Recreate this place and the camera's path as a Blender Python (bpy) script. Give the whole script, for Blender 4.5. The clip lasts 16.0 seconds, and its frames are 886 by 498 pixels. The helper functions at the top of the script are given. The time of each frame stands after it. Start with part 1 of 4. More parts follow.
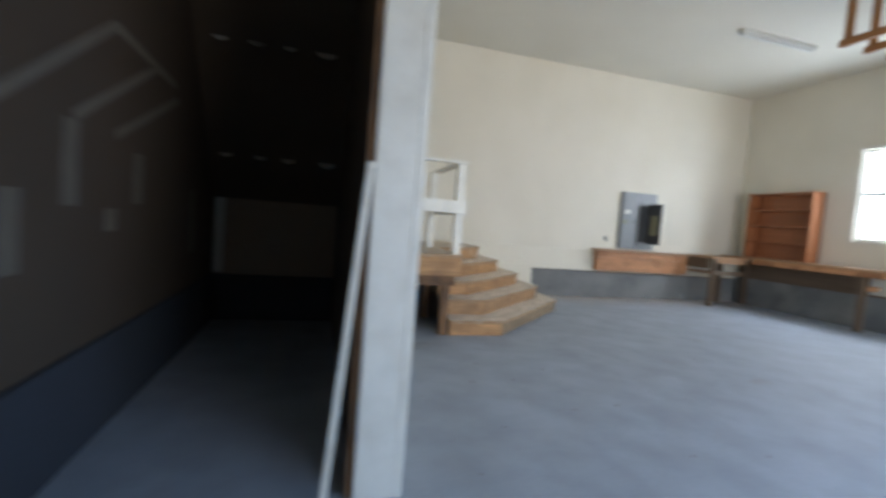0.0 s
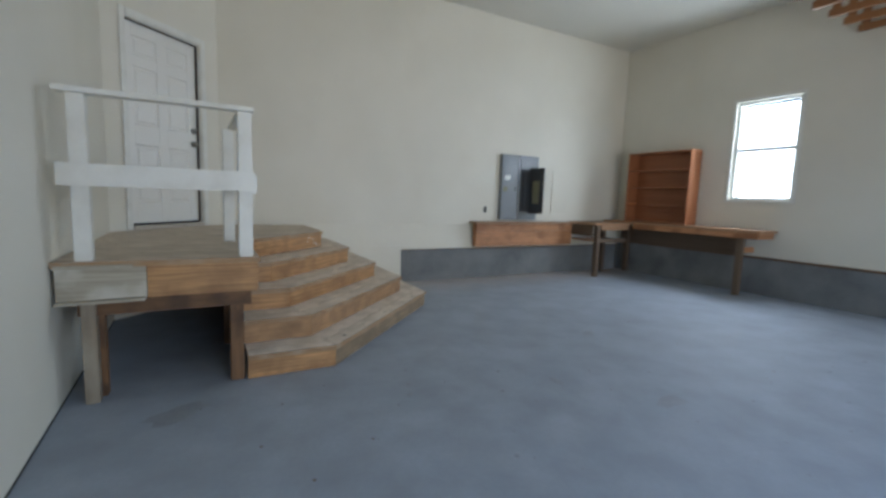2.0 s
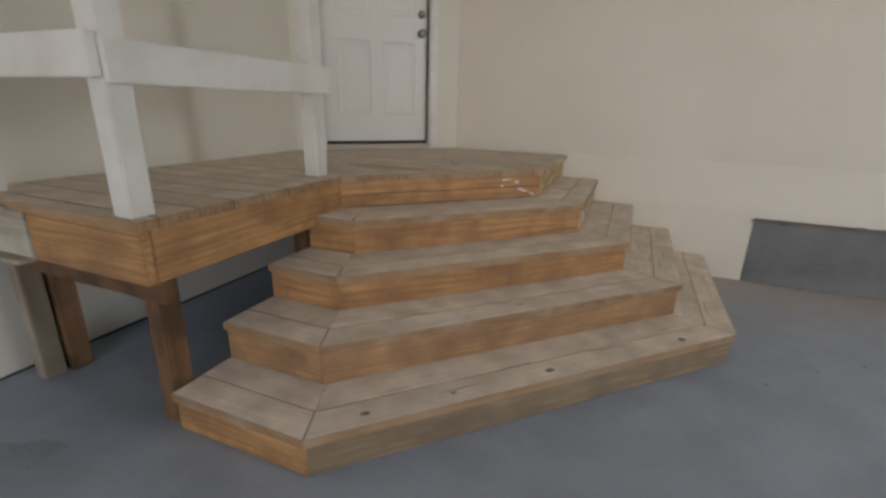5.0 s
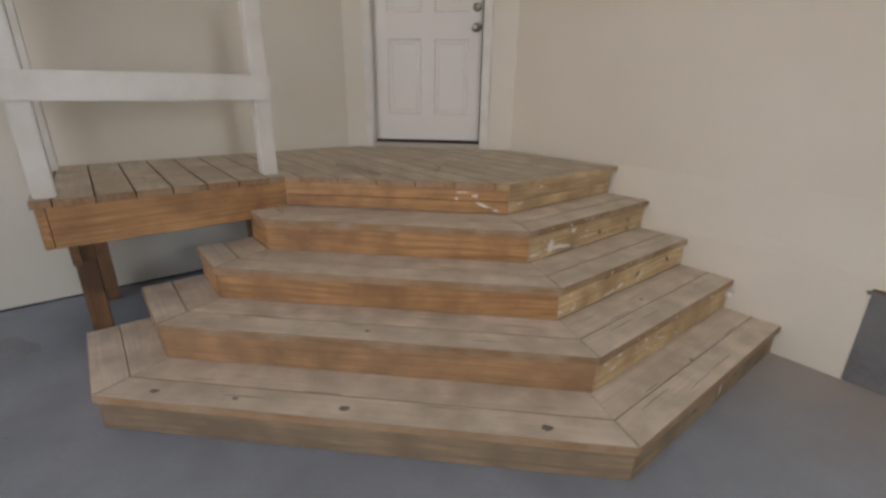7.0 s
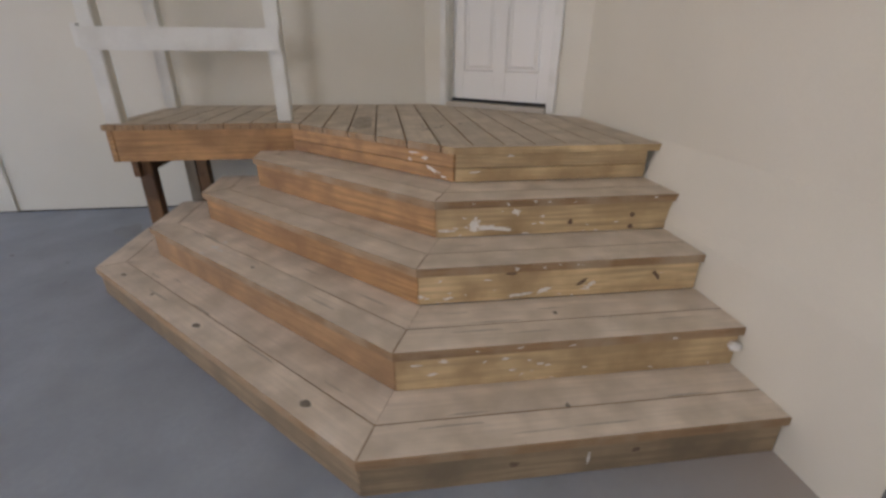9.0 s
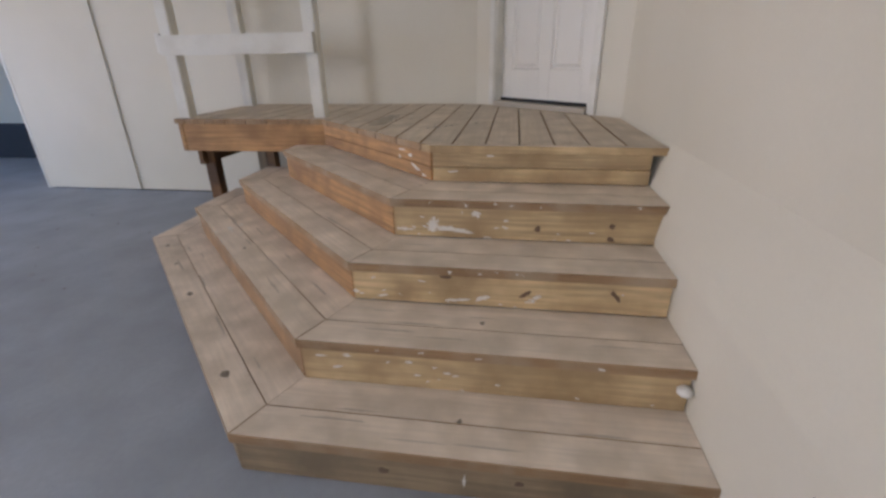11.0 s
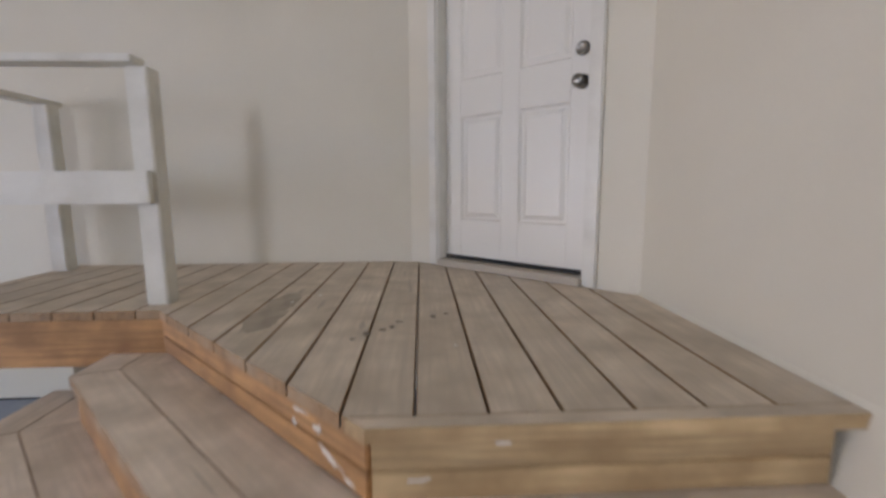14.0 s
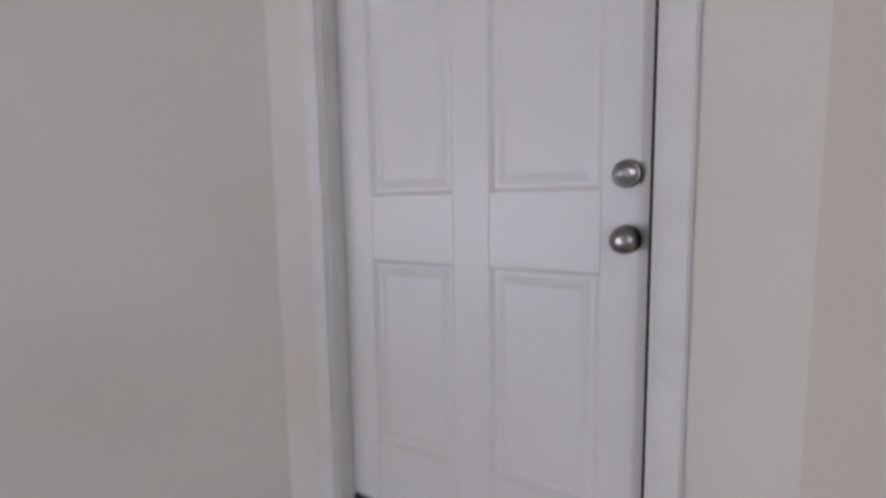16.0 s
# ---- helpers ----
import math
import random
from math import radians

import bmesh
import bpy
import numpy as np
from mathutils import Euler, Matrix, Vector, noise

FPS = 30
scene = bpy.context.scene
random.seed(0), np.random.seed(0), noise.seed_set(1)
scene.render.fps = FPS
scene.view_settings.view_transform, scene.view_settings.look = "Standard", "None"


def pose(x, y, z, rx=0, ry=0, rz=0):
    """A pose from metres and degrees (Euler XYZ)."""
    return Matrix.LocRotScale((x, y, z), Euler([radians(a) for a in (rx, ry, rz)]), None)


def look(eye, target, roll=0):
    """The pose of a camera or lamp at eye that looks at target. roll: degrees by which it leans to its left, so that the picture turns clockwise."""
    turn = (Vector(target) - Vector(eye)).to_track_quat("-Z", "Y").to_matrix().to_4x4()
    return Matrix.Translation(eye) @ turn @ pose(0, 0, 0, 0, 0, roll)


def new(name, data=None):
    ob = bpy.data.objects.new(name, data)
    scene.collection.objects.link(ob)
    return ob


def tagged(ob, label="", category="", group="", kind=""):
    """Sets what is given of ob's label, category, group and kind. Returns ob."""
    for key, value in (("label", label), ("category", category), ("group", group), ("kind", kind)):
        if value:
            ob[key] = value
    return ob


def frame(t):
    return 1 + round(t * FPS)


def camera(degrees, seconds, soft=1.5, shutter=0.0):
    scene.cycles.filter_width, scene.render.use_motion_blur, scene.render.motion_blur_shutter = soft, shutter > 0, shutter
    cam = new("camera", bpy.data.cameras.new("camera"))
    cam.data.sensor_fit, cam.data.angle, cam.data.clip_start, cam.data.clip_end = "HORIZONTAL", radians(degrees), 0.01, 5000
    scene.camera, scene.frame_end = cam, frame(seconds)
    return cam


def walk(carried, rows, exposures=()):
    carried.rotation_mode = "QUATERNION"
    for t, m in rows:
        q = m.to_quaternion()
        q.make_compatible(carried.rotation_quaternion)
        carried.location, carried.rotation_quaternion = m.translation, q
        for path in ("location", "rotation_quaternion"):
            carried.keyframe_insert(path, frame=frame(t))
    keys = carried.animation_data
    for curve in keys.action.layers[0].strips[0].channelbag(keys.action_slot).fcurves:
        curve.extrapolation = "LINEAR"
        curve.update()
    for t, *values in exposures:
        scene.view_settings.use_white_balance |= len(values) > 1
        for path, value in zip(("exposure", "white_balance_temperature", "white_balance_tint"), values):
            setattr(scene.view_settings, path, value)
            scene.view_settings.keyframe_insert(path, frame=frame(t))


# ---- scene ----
cam = camera(89.43, 16.0, soft=2.8, shutter=0.5)
PATH = [
    (0.0, look((-0.411, -7.681, 1.233), (0.135, -5.761, 1.116), 4.5)),
    (0.1, look((-0.320, -7.585, 1.263), (0.344, -5.703, 1.133), 4.8)),
    (0.3, look((-0.138, -7.430, 1.305), (0.752, -5.646, 1.153), 4.8)),
    (0.6, look((0.020, -7.345, 1.325), (1.125, -5.684, 1.174), 4.0)),
    (1.0, look((0.157, -7.240, 1.350), (1.297, -5.604, 1.199), 3.1)),
    (1.5, look((0.440, -6.868, 1.345), (1.516, -5.189, 1.191), 2.6)),
    (2.0, look((0.745, -6.410, 1.350), (1.710, -4.673, 1.122), 2.0)),
    (2.5, pose(1.009, -5.846, 1.314, 80.22, -1.83, -24.58)),
    (3.0, pose(1.408, -5.395, 1.295, 77.47, -1.56, -15.45)),
    (3.5, pose(1.726, -4.973, 1.282, 75.79, -1.87, -5.29)),
    (6.0, pose(3.236, -3.477, 1.330, 69.96, -0.94, 38.56)),
    (6.5, pose(3.559, -3.154, 1.377, 69.88, -1.20, 45.70)),
    (7.0, pose(3.811, -2.869, 1.401, 70.34, -0.73, 51.79)),
    (7.5, pose(4.035, -2.468, 1.413, 69.80, 0.26, 59.75)),
    (8.0, pose(4.166, -2.121, 1.399, 68.60, 1.19, 66.83)),
    (8.5, pose(4.237, -1.735, 1.370, 67.37, 0.66, 74.65)),
    (9.0, pose(4.270, -1.360, 1.325, 66.37, -0.32, 82.52)),
    (11.5, pose(4.214, -0.560, 1.292, 66.96, 1.15, 99.17)),
    (12.0, pose(4.183, -0.535, 1.291, 67.33, 1.18, 97.31)),
    (12.5, pose(4.073, -0.585, 1.286, 69.76, 0.21, 94.17)),
    (13.0, pose(3.788, -0.646, 1.312, 74.29, -0.10, 91.45)),
    (13.5, pose(3.399, -0.707, 1.335, 79.46, 0.49, 90.63)),
    (14.0, pose(2.947, -0.889, 1.394, 81.95, 0.35, 87.27)),
    (14.5, pose(2.602, -0.875, 1.581, 80.48, 1.19, 89.09)),
    (15.0, pose(2.153, -0.814, 1.741, 78.08, 1.62, 90.43)),
    (15.5, pose(1.935, -0.813, 1.897, 78.98, 1.17, 84.54)),
    (16.0, pose(1.650, -0.800, 1.975, 84.18, 0.97, 75.0)),
]
EXPOSURES = [(0.0, 0.0, 6450, 15), (0.8, -0.33, 5950, 13), (2.0, -0.49, 6150, 13), (3.5, -0.52, 6600, 17), (6.0, -0.39, 7350, 23), (8.5, -0.36, 7200, 26),
             (11.5, -0.18, 6850, 27), (13.5, -0.12, 6750, 25), (14.5, -0.21, 6650, 29), (16.0, -0.24, 6250, 31)]
walk(cam, PATH, EXPOSURES)

# ---- light ----
world = bpy.data.worlds.new("sky")
scene.world = world
world.use_nodes = True
wn = world.node_tree
sky = wn.nodes.new("ShaderNodeTexSky")
sky.sky_type, sky.sun_disc = 'NISHITA', False
sky.sun_elevation, sky.sun_rotation = radians(48), radians(-22)
wn.links.new(sky.outputs[0], wn.nodes["Background"].inputs[0])
wn.nodes["Background"].inputs[1].default_value = 0.12
sun = new("sun", bpy.data.lights.new("sun", 'SUN'))
sun.data.energy, sun.data.angle, sun.data.color = 3.0, radians(0.5), (1.0, 0.95, 0.88)
sun.matrix_world = look((-9, 22, 26), (0, 0, 0))


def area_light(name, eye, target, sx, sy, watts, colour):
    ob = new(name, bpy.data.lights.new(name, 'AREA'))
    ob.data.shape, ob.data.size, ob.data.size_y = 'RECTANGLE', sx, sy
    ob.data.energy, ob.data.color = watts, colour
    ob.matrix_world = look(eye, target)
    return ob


# area lamps at the openings stand in for daylight through vehicle door and window
area_light("sky_daylight", (4.2, -9.55, 1.45), (4.2, -6.0, -4.0), 6.0, 2.5, 255, (0.17, 0.50, 1.0))
# added warm lamp standing in for sunlit ground; spread narrowed to spare the partition
bounce = area_light("ground_bounce_fill", (4.2, -9.6, 1.35), (4.2, 0, 3.4), 6.0, 2.4, 142, (1.0, 0.885, 0.655))
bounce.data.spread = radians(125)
area_light("window_daylight", (8.66, -2.585, 2.26), (0, -2.585, 1.4), 0.84, 1.5, 105, (0.72, 0.87, 1.0))

# ---- materials ----


def material(name, base, rough=0.6, metal=0.0, var=0.12, scale=3.0, fine=60.0, bump=0.15, second=None, amount=0.0,
             coord="Object", twist=0.0, stretch=(1, 1, 1), per_piece=0.0, second_scale=2.0, spec=0.5, edge=0.08, rings=0.0, ring_scale=15.0):
    """Base colour varied at two scales, an optional second colour in soft blotches, fine relief."""
    m = bpy.data.materials.new(name)
    m.use_nodes = True
    nt = m.node_tree
    n, l = nt.nodes, nt.links
    b = n["Principled BSDF"]
    b.inputs["Roughness"].default_value = rough
    b.inputs["Metallic"].default_value = metal
    b.inputs["Specular IOR Level"].default_value = spec
    tc = n.new("ShaderNodeTexCoord")
    mp = n.new("ShaderNodeMapping")
    mp.inputs["Scale"].default_value = stretch
    l.new(tc.outputs[coord], mp.inputs["Vector"])
    vec = mp.outputs[0]
    info = n.new("ShaderNodeObjectInfo")
    if per_piece:
        off = n.new("ShaderNodeVectorMath")
        off.operation = 'SCALE'
        one = n.new("ShaderNodeCombineXYZ")
        for i, k in enumerate((17.0, 31.0, 23.0)):
            mul = n.new("ShaderNodeMath")
            mul.operation = 'MULTIPLY'
            mul.inputs[1].default_value = k
            l.new(info.outputs["Random"], mul.inputs[0])
            l.new(mul.outputs[0], one.inputs[i])
        add = n.new("ShaderNodeVectorMath")
        l.new(vec, add.inputs[0])
        l.new(one.outputs[0], add.inputs[1])
        vec = add.outputs[0]
        flat = n.new("ShaderNodeVectorMath")
        l.new(tc.outputs[coord], flat.inputs[0])
        l.new(one.outputs[0], flat.inputs[1])
        plain = flat.outputs[0]
    else:
        plain = tc.outputs[coord]
    big = n.new("ShaderNodeTexNoise")
    big.inputs["Scale"].default_value, big.inputs["Detail"].default_value = scale, 5
    big.inputs["Distortion"].default_value = twist
    l.new(vec, big.inputs["Vector"])
    small = n.new("ShaderNodeTexNoise")
    small.inputs["Scale"].default_value, small.inputs["Detail"].default_value = fine, 4
    l.new(vec, small.inputs["Vector"])
    mix = n.new("ShaderNodeMath")
    mix.operation = 'MULTIPLY_ADD'
    mix.inputs[1].default_value, mix.inputs[2].default_value = 0.6, 0.0
    l.new(big.outputs[0], mix.inputs[0])
    mix2 = n.new("ShaderNodeMath")
    mix2.operation = 'MULTIPLY_ADD'
    mix2.inputs[1].default_value = 0.4
    l.new(small.outputs[0], mix2.inputs[0])
    l.new(mix.outputs[0], mix2.inputs[2])
    val = mix2.outputs[0]
    if per_piece:
        pp = n.new("ShaderNodeMath")
        pp.operation = 'MULTIPLY_ADD'
        pp.inputs[1].default_value = per_piece
        l.new(info.outputs["Random"], pp.inputs[0])
        l.new(val, pp.inputs[2])
        val = pp.outputs[0]
    if rings:
        long = n.new("ShaderNodeVectorMath")
        long.operation = 'MULTIPLY'
        long.inputs[1].default_value = (0.16, 1.0, 1.0)
        l.new(plain, long.inputs[0])
        wave = n.new("ShaderNodeTexWave")
        wave.bands_direction = 'Y'
        wave.inputs["Scale"].default_value, wave.inputs["Distortion"].default_value = ring_scale, 13.0
        wave.inputs["Detail"].default_value, wave.inputs["Detail Scale"].default_value = 3.0, 0.7
        l.new(long.outputs[0], wave.inputs["Vector"])
        grow = n.new("ShaderNodeMath")
        grow.operation = 'MULTIPLY_ADD'
        grow.inputs[1].default_value = rings
        l.new(wave.outputs["Fac"], grow.inputs[0])
        less = n.new("ShaderNodeMath")
        less.operation = 'SUBTRACT'
        less.inputs[1].default_value = rings / 2
        l.new(val, less.inputs[0])
        l.new(less.outputs[0], grow.inputs[2])
        val = grow.outputs[0]
    ramp = n.new("ShaderNodeMapRange")
    mid = 0.5 + per_piece / 2
    ramp.inputs[1].default_value, ramp.inputs[2].default_value = mid - 0.25, mid + 0.25
    ramp.inputs[3].default_value, ramp.inputs[4].default_value = 1 - var, 1 + var
    ramp.clamp = False
    l.new(val, ramp.inputs[0])
    col = n.new("ShaderNodeVectorMath")
    col.operation = 'SCALE'
    col.inputs[0].default_value = base
    l.new(ramp.outputs[0], col.inputs["Scale"])
    out = col.outputs[0]
    if second:
        sn = n.new("ShaderNodeTexNoise")
        sn.inputs["Scale"].default_value, sn.inputs["Detail"].default_value = second_scale, 6
        l.new(plain, sn.inputs["Vector"])
        sr = n.new("ShaderNodeMapRange")
        c = 0.66 - 0.3 * amount
        sr.inputs[1].default_value, sr.inputs[2].default_value = c - edge, c + edge
        l.new(sn.outputs[0], sr.inputs[0])
        mx = n.new("ShaderNodeMix")
        mx.data_type = 'RGBA'
        l.new(sr.outputs[0], mx.inputs["Factor"])
        l.new(out, mx.inputs[6])
        mx.inputs[7].default_value = (*second, 1)
        out = mx.outputs[2]
    l.new(out, b.inputs["Base Color"])
    if bump:
        bp = n.new("ShaderNodeBump")
        bp.inputs["Strength"].default_value, bp.inputs["Distance"].default_value = bump, 0.004
        l.new(val, bp.inputs["Height"])
        l.new(bp.outputs[0], b.inputs["Normal"])
    return m


GRAIN = (0.6, 14.0, 14.0)
PAINT = material("white_wall_paint", (0.67, 0.632, 0.53), 0.62, var=0.035, scale=1.3, fine=90, bump=0.12, second=(0.63, 0.592, 0.49), amount=0.35, second_scale=0.9, edge=0.15)
CEILING = material("ceiling_paint", (0.63, 0.605, 0.52), 0.8, var=0.04, scale=1.2, fine=120, bump=0.12)
CONCRETE = material("concrete_slab", (0.345, 0.383, 0.435), 0.68, spec=0.35, var=0.12, scale=1.9, fine=42, bump=0.18, second=(0.275, 0.305, 0.345), amount=0.42, second_scale=3.1, edge=0.2)


def dusty_by_the_wall(m, dust, reach):
    """Trodden dust lies on the slab along the north wall and thins out away from it."""
    n, l = m.node_tree.nodes, m.node_tree.links
    b = n["Principled BSDF"]
    old = b.inputs["Base Color"].links[0].from_socket
    geo, xyz = n.new("ShaderNodeNewGeometry"), n.new("ShaderNodeSeparateXYZ")
    l.new(geo.outputs["Position"], xyz.inputs[0])
    near = n.new("ShaderNodeMapRange")
    near.inputs[1].default_value, near.inputs[2].default_value = -reach, 0.0
    l.new(xyz.outputs["Y"], near.inputs[0])
    cloud = n.new("ShaderNodeTexNoise")
    cloud.inputs["Scale"].default_value, cloud.inputs["Detail"].default_value = 4.0, 6
    l.new(geo.outputs["Position"], cloud.inputs["Vector"])
    spread = n.new("ShaderNodeMath")
    spread.operation = 'MULTIPLY_ADD'
    spread.inputs[1].default_value, spread.inputs[2].default_value = 1.6, -0.62
    l.new(cloud.outputs[0], spread.inputs[0])
    both = n.new("ShaderNodeMath")
    both.use_clamp = True
    l.new(spread.outputs[0], both.inputs[0])
    l.new(near.outputs[0], both.inputs[1])
    fade = n.new("ShaderNodeMath")
    fade.operation, fade.use_clamp = 'MULTIPLY', True
    l.new(both.outputs[0], fade.inputs[0])
    l.new(near.outputs[0], fade.inputs[1])
    mx = n.new("ShaderNodeMix")
    mx.data_type = 'RGBA'
    l.new(fade.outputs[0], mx.inputs["Factor"])
    l.new(old, mx.inputs[6])
    mx.inputs[7].default_value = (*dust, 1)
    l.new(mx.outputs[2], b.inputs["Base Color"])


dusty_by_the_wall(CONCRETE, (0.43, 0.38, 0.345), 1.2)
FOUNDATION = material("foundation_concrete", (0.135, 0.14, 0.138), 0.85, var=0.4, scale=2.2, fine=40, bump=0.4, second=(0.21, 0.21, 0.20), amount=0.38, second_scale=2.6, edge=0.2)
# foundation concrete with the nook's shade put into its base colour
NOOKBASE = material("shaded_nook_concrete", (0.04, 0.045, 0.055), 0.85, var=0.25, scale=1.6, fine=45, bump=0.3)
TREAD = material("dusty_tread_wood", (0.82, 0.705, 0.59), 0.85, var=0.20, scale=2.0, fine=9, bump=0.3, stretch=GRAIN, twist=0.8, per_piece=0.14, second=(0.55, 0.465, 0.37), amount=0.5, second_scale=6.5, edge=0.22, rings=0.08, ring_scale=11)
DECK = material("weathered_deck_wood", (0.70, 0.60, 0.49), 0.85, var=0.20, scale=2.0, fine=9, bump=0.3, stretch=GRAIN, twist=0.8, per_piece=0.20, second=(0.48, 0.405, 0.32), amount=0.5, second_scale=6.0, edge=0.22, rings=0.08, ring_scale=11)
SPOT = material("deck_spot", (0.20, 0.165, 0.13), 0.8, var=0.2, scale=8, fine=40, bump=0.1)
DARKDECK = material("dark_deck_stain", (0.34, 0.285, 0.225), 0.8, var=0.3, scale=6, fine=30, bump=0.1, second=(0.46, 0.39, 0.31), amount=0.5, second_scale=9, edge=0.2)
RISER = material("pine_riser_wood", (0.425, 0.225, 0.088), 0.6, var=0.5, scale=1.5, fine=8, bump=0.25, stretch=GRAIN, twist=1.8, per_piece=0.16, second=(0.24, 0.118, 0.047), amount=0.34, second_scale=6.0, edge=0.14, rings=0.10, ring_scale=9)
LOWRISER = material("low_pine_riser", (0.38, 0.215, 0.10), 0.7, var=0.45, scale=1.5, fine=8, bump=0.25, stretch=GRAIN, twist=1.8, per_piece=0.14, second=(0.22, 0.125, 0.06), amount=0.5, second_scale=6.0, edge=0.18, rings=0.09, ring_scale=9)
# brown lumber, darkened to deepen the shade under the deck
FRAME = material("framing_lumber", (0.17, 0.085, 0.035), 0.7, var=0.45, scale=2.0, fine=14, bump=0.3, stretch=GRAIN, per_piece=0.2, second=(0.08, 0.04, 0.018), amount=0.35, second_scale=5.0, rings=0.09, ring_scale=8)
GREYWOOD = material("grey_weathered_lumber", (0.37, 0.325, 0.245), 0.8, var=0.3, scale=2.0, fine=14, bump=0.35, stretch=GRAIN, second=(0.52, 0.49, 0.41), amount=0.42, second_scale=3.5, rings=0.1, ring_scale=9)
OLDPOST = material("old_brown_grey_post", (0.25, 0.195, 0.135), 0.8, var=0.25, scale=2.0, fine=9, bump=0.35, stretch=GRAIN, second=(0.34, 0.29, 0.215), amount=0.35, second_scale=3.0)
EDGE = material("bare_board_edge", (0.28, 0.165, 0.08), 0.65, var=0.4, scale=2.0, fine=14, bump=0.25, stretch=GRAIN, per_piece=0.2, rings=0.12, ring_scale=9, second=(0.37, 0.27, 0.175), amount=0.3, second_scale=7, edge=0.15)
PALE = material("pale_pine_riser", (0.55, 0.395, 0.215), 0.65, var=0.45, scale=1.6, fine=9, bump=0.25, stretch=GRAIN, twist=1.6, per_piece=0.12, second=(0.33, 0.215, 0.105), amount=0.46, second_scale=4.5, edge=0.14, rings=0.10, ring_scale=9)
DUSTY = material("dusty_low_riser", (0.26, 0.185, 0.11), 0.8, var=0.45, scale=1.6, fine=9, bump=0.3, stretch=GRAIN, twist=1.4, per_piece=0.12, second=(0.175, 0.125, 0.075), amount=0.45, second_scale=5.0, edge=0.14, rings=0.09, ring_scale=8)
TRIMW = material("white_trim_paint", (0.70, 0.685, 0.62), 0.4, var=0.05, scale=3, fine=60, bump=0.1, second=(0.60, 0.58, 0.51), amount=0.2, second_scale=5, edge=0.15)
DOORW = material("white_door_paint", (0.73, 0.71, 0.65), 0.35, var=0.02, scale=2, fine=80, bump=0.05)
REDWOOD = material("red_brown_bench_wood", (0.44, 0.205, 0.09), 0.55, var=0.35, scale=2.0, fine=14, bump=0.2, stretch=GRAIN, per_piece=0.16, rings=0.12, ring_scale=8, second=(0.28, 0.12, 0.05), amount=0.35, second_scale=4)
BENCHTOP = material("bench_top_wood", (0.34, 0.19, 0.10), 0.5, var=0.22, scale=2.0, fine=14, bump=0.2, stretch=GRAIN, per_piece=0.1)
BENCHLEG = material("dark_bench_leg", (0.12, 0.08, 0.05), 0.7, var=0.25, scale=2.0, fine=14, bump=0.2, stretch=GRAIN, per_piece=0.15)
SHELFW = material("stained_shelf_wood", (0.34, 0.125, 0.048), 0.5, var=0.25, scale=2.0, fine=14, bump=0.15, stretch=GRAIN, per_piece=0.1)
RACKW = material("rack_lumber", (0.31, 0.135, 0.045), 0.65, var=0.3, scale=2.0, fine=14, bump=0.2, stretch=GRAIN, per_piece=0.25)
PANELG = material("grey_enamel_steel", (0.185, 0.195, 0.20), 0.45, var=0.06, scale=3, fine=50, bump=0.05)
DARK = material("dark_enamel_steel", (0.035, 0.037, 0.04), 0.5, var=0.2, scale=5, fine=40, bump=0.1)
LABELW = material("paper_label", (0.7, 0.7, 0.66), 0.7, var=0.05, bump=0)
LABELY = material("yellow_label", (0.20, 0.19, 0.11), 0.7, var=0.05, bump=0)
NICKEL = material("satin_nickel", (0.30, 0.285, 0.26), 0.28, metal=1.0, var=0.06, scale=8, fine=90, bump=0.02)
SILL = material("bare_sill_wood", (0.50, 0.44, 0.36), 0.7, var=0.12, stretch=GRAIN, bump=0.2)
SEAL = material("weatherstrip_and_gap_shade", (0.06, 0.045, 0.035), 0.8, var=0.2, bump=0.1)
RUBBER = material("black_sweep", (0.02, 0.02, 0.02), 0.8, var=0.2, bump=0.1)
# raw drywall again, darkened: the nook's shade is in this colour
SHADEBOARD = material("shaded_drywall_paper", (0.085, 0.060, 0.040), 0.85, var=0.15, scale=1.5, fine=60, bump=0.1)
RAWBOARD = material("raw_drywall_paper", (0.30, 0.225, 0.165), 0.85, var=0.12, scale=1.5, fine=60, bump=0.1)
TAPE = material("dark_joint_tape", (0.16, 0.135, 0.105), 0.85, var=0.2, scale=6, fine=40, bump=0.1)
MUD = material("joint_compound", (0.55, 0.52, 0.47), 0.85, var=0.15, scale=6, fine=60, bump=0.1)
FIXTURE = material("aged_fixture_enamel", (0.56, 0.56, 0.53), 0.5, var=0.08, scale=4, fine=50, bump=0.05)
STEEL = material("galvanised_steel", (0.42, 0.43, 0.44), 0.4, metal=0.9, var=0.15, scale=6, fine=60, bump=0.05)
GRAVEL = material("outside_ground", (0.30, 0.27, 0.23), 0.9, var=0.25, scale=0.8, fine=20, bump=0.3)
SPLATTER = material("dried_white_paint", (0.72, 0.69, 0.64), 0.6, var=0.08, scale=20, fine=90, bump=0.2)
STAIN = material("dark_floor_stain", (0.265, 0.288, 0.312), 0.6, var=0.2, scale=5, fine=40, bump=0.05)
WORN = material("worn_grey_wood", (0.47, 0.40, 0.325), 0.8, var=0.2, scale=8, fine=40, bump=0.1)
KNOT = material("dark_wood_knot", (0.13, 0.075, 0.042), 0.65, var=0.3, scale=20, fine=60, bump=0.1)
GLASS = bpy.data.materials.new("window_glass")
GLASS.use_nodes = True
g = GLASS.node_tree.nodes["Principled BSDF"]
g.inputs["Roughness"].default_value, g.inputs["Transmission Weight"].default_value = 0.02, 1.0
g.inputs["IOR"].default_value = 1.45

# ---- building blocks ----
WORLD = {}


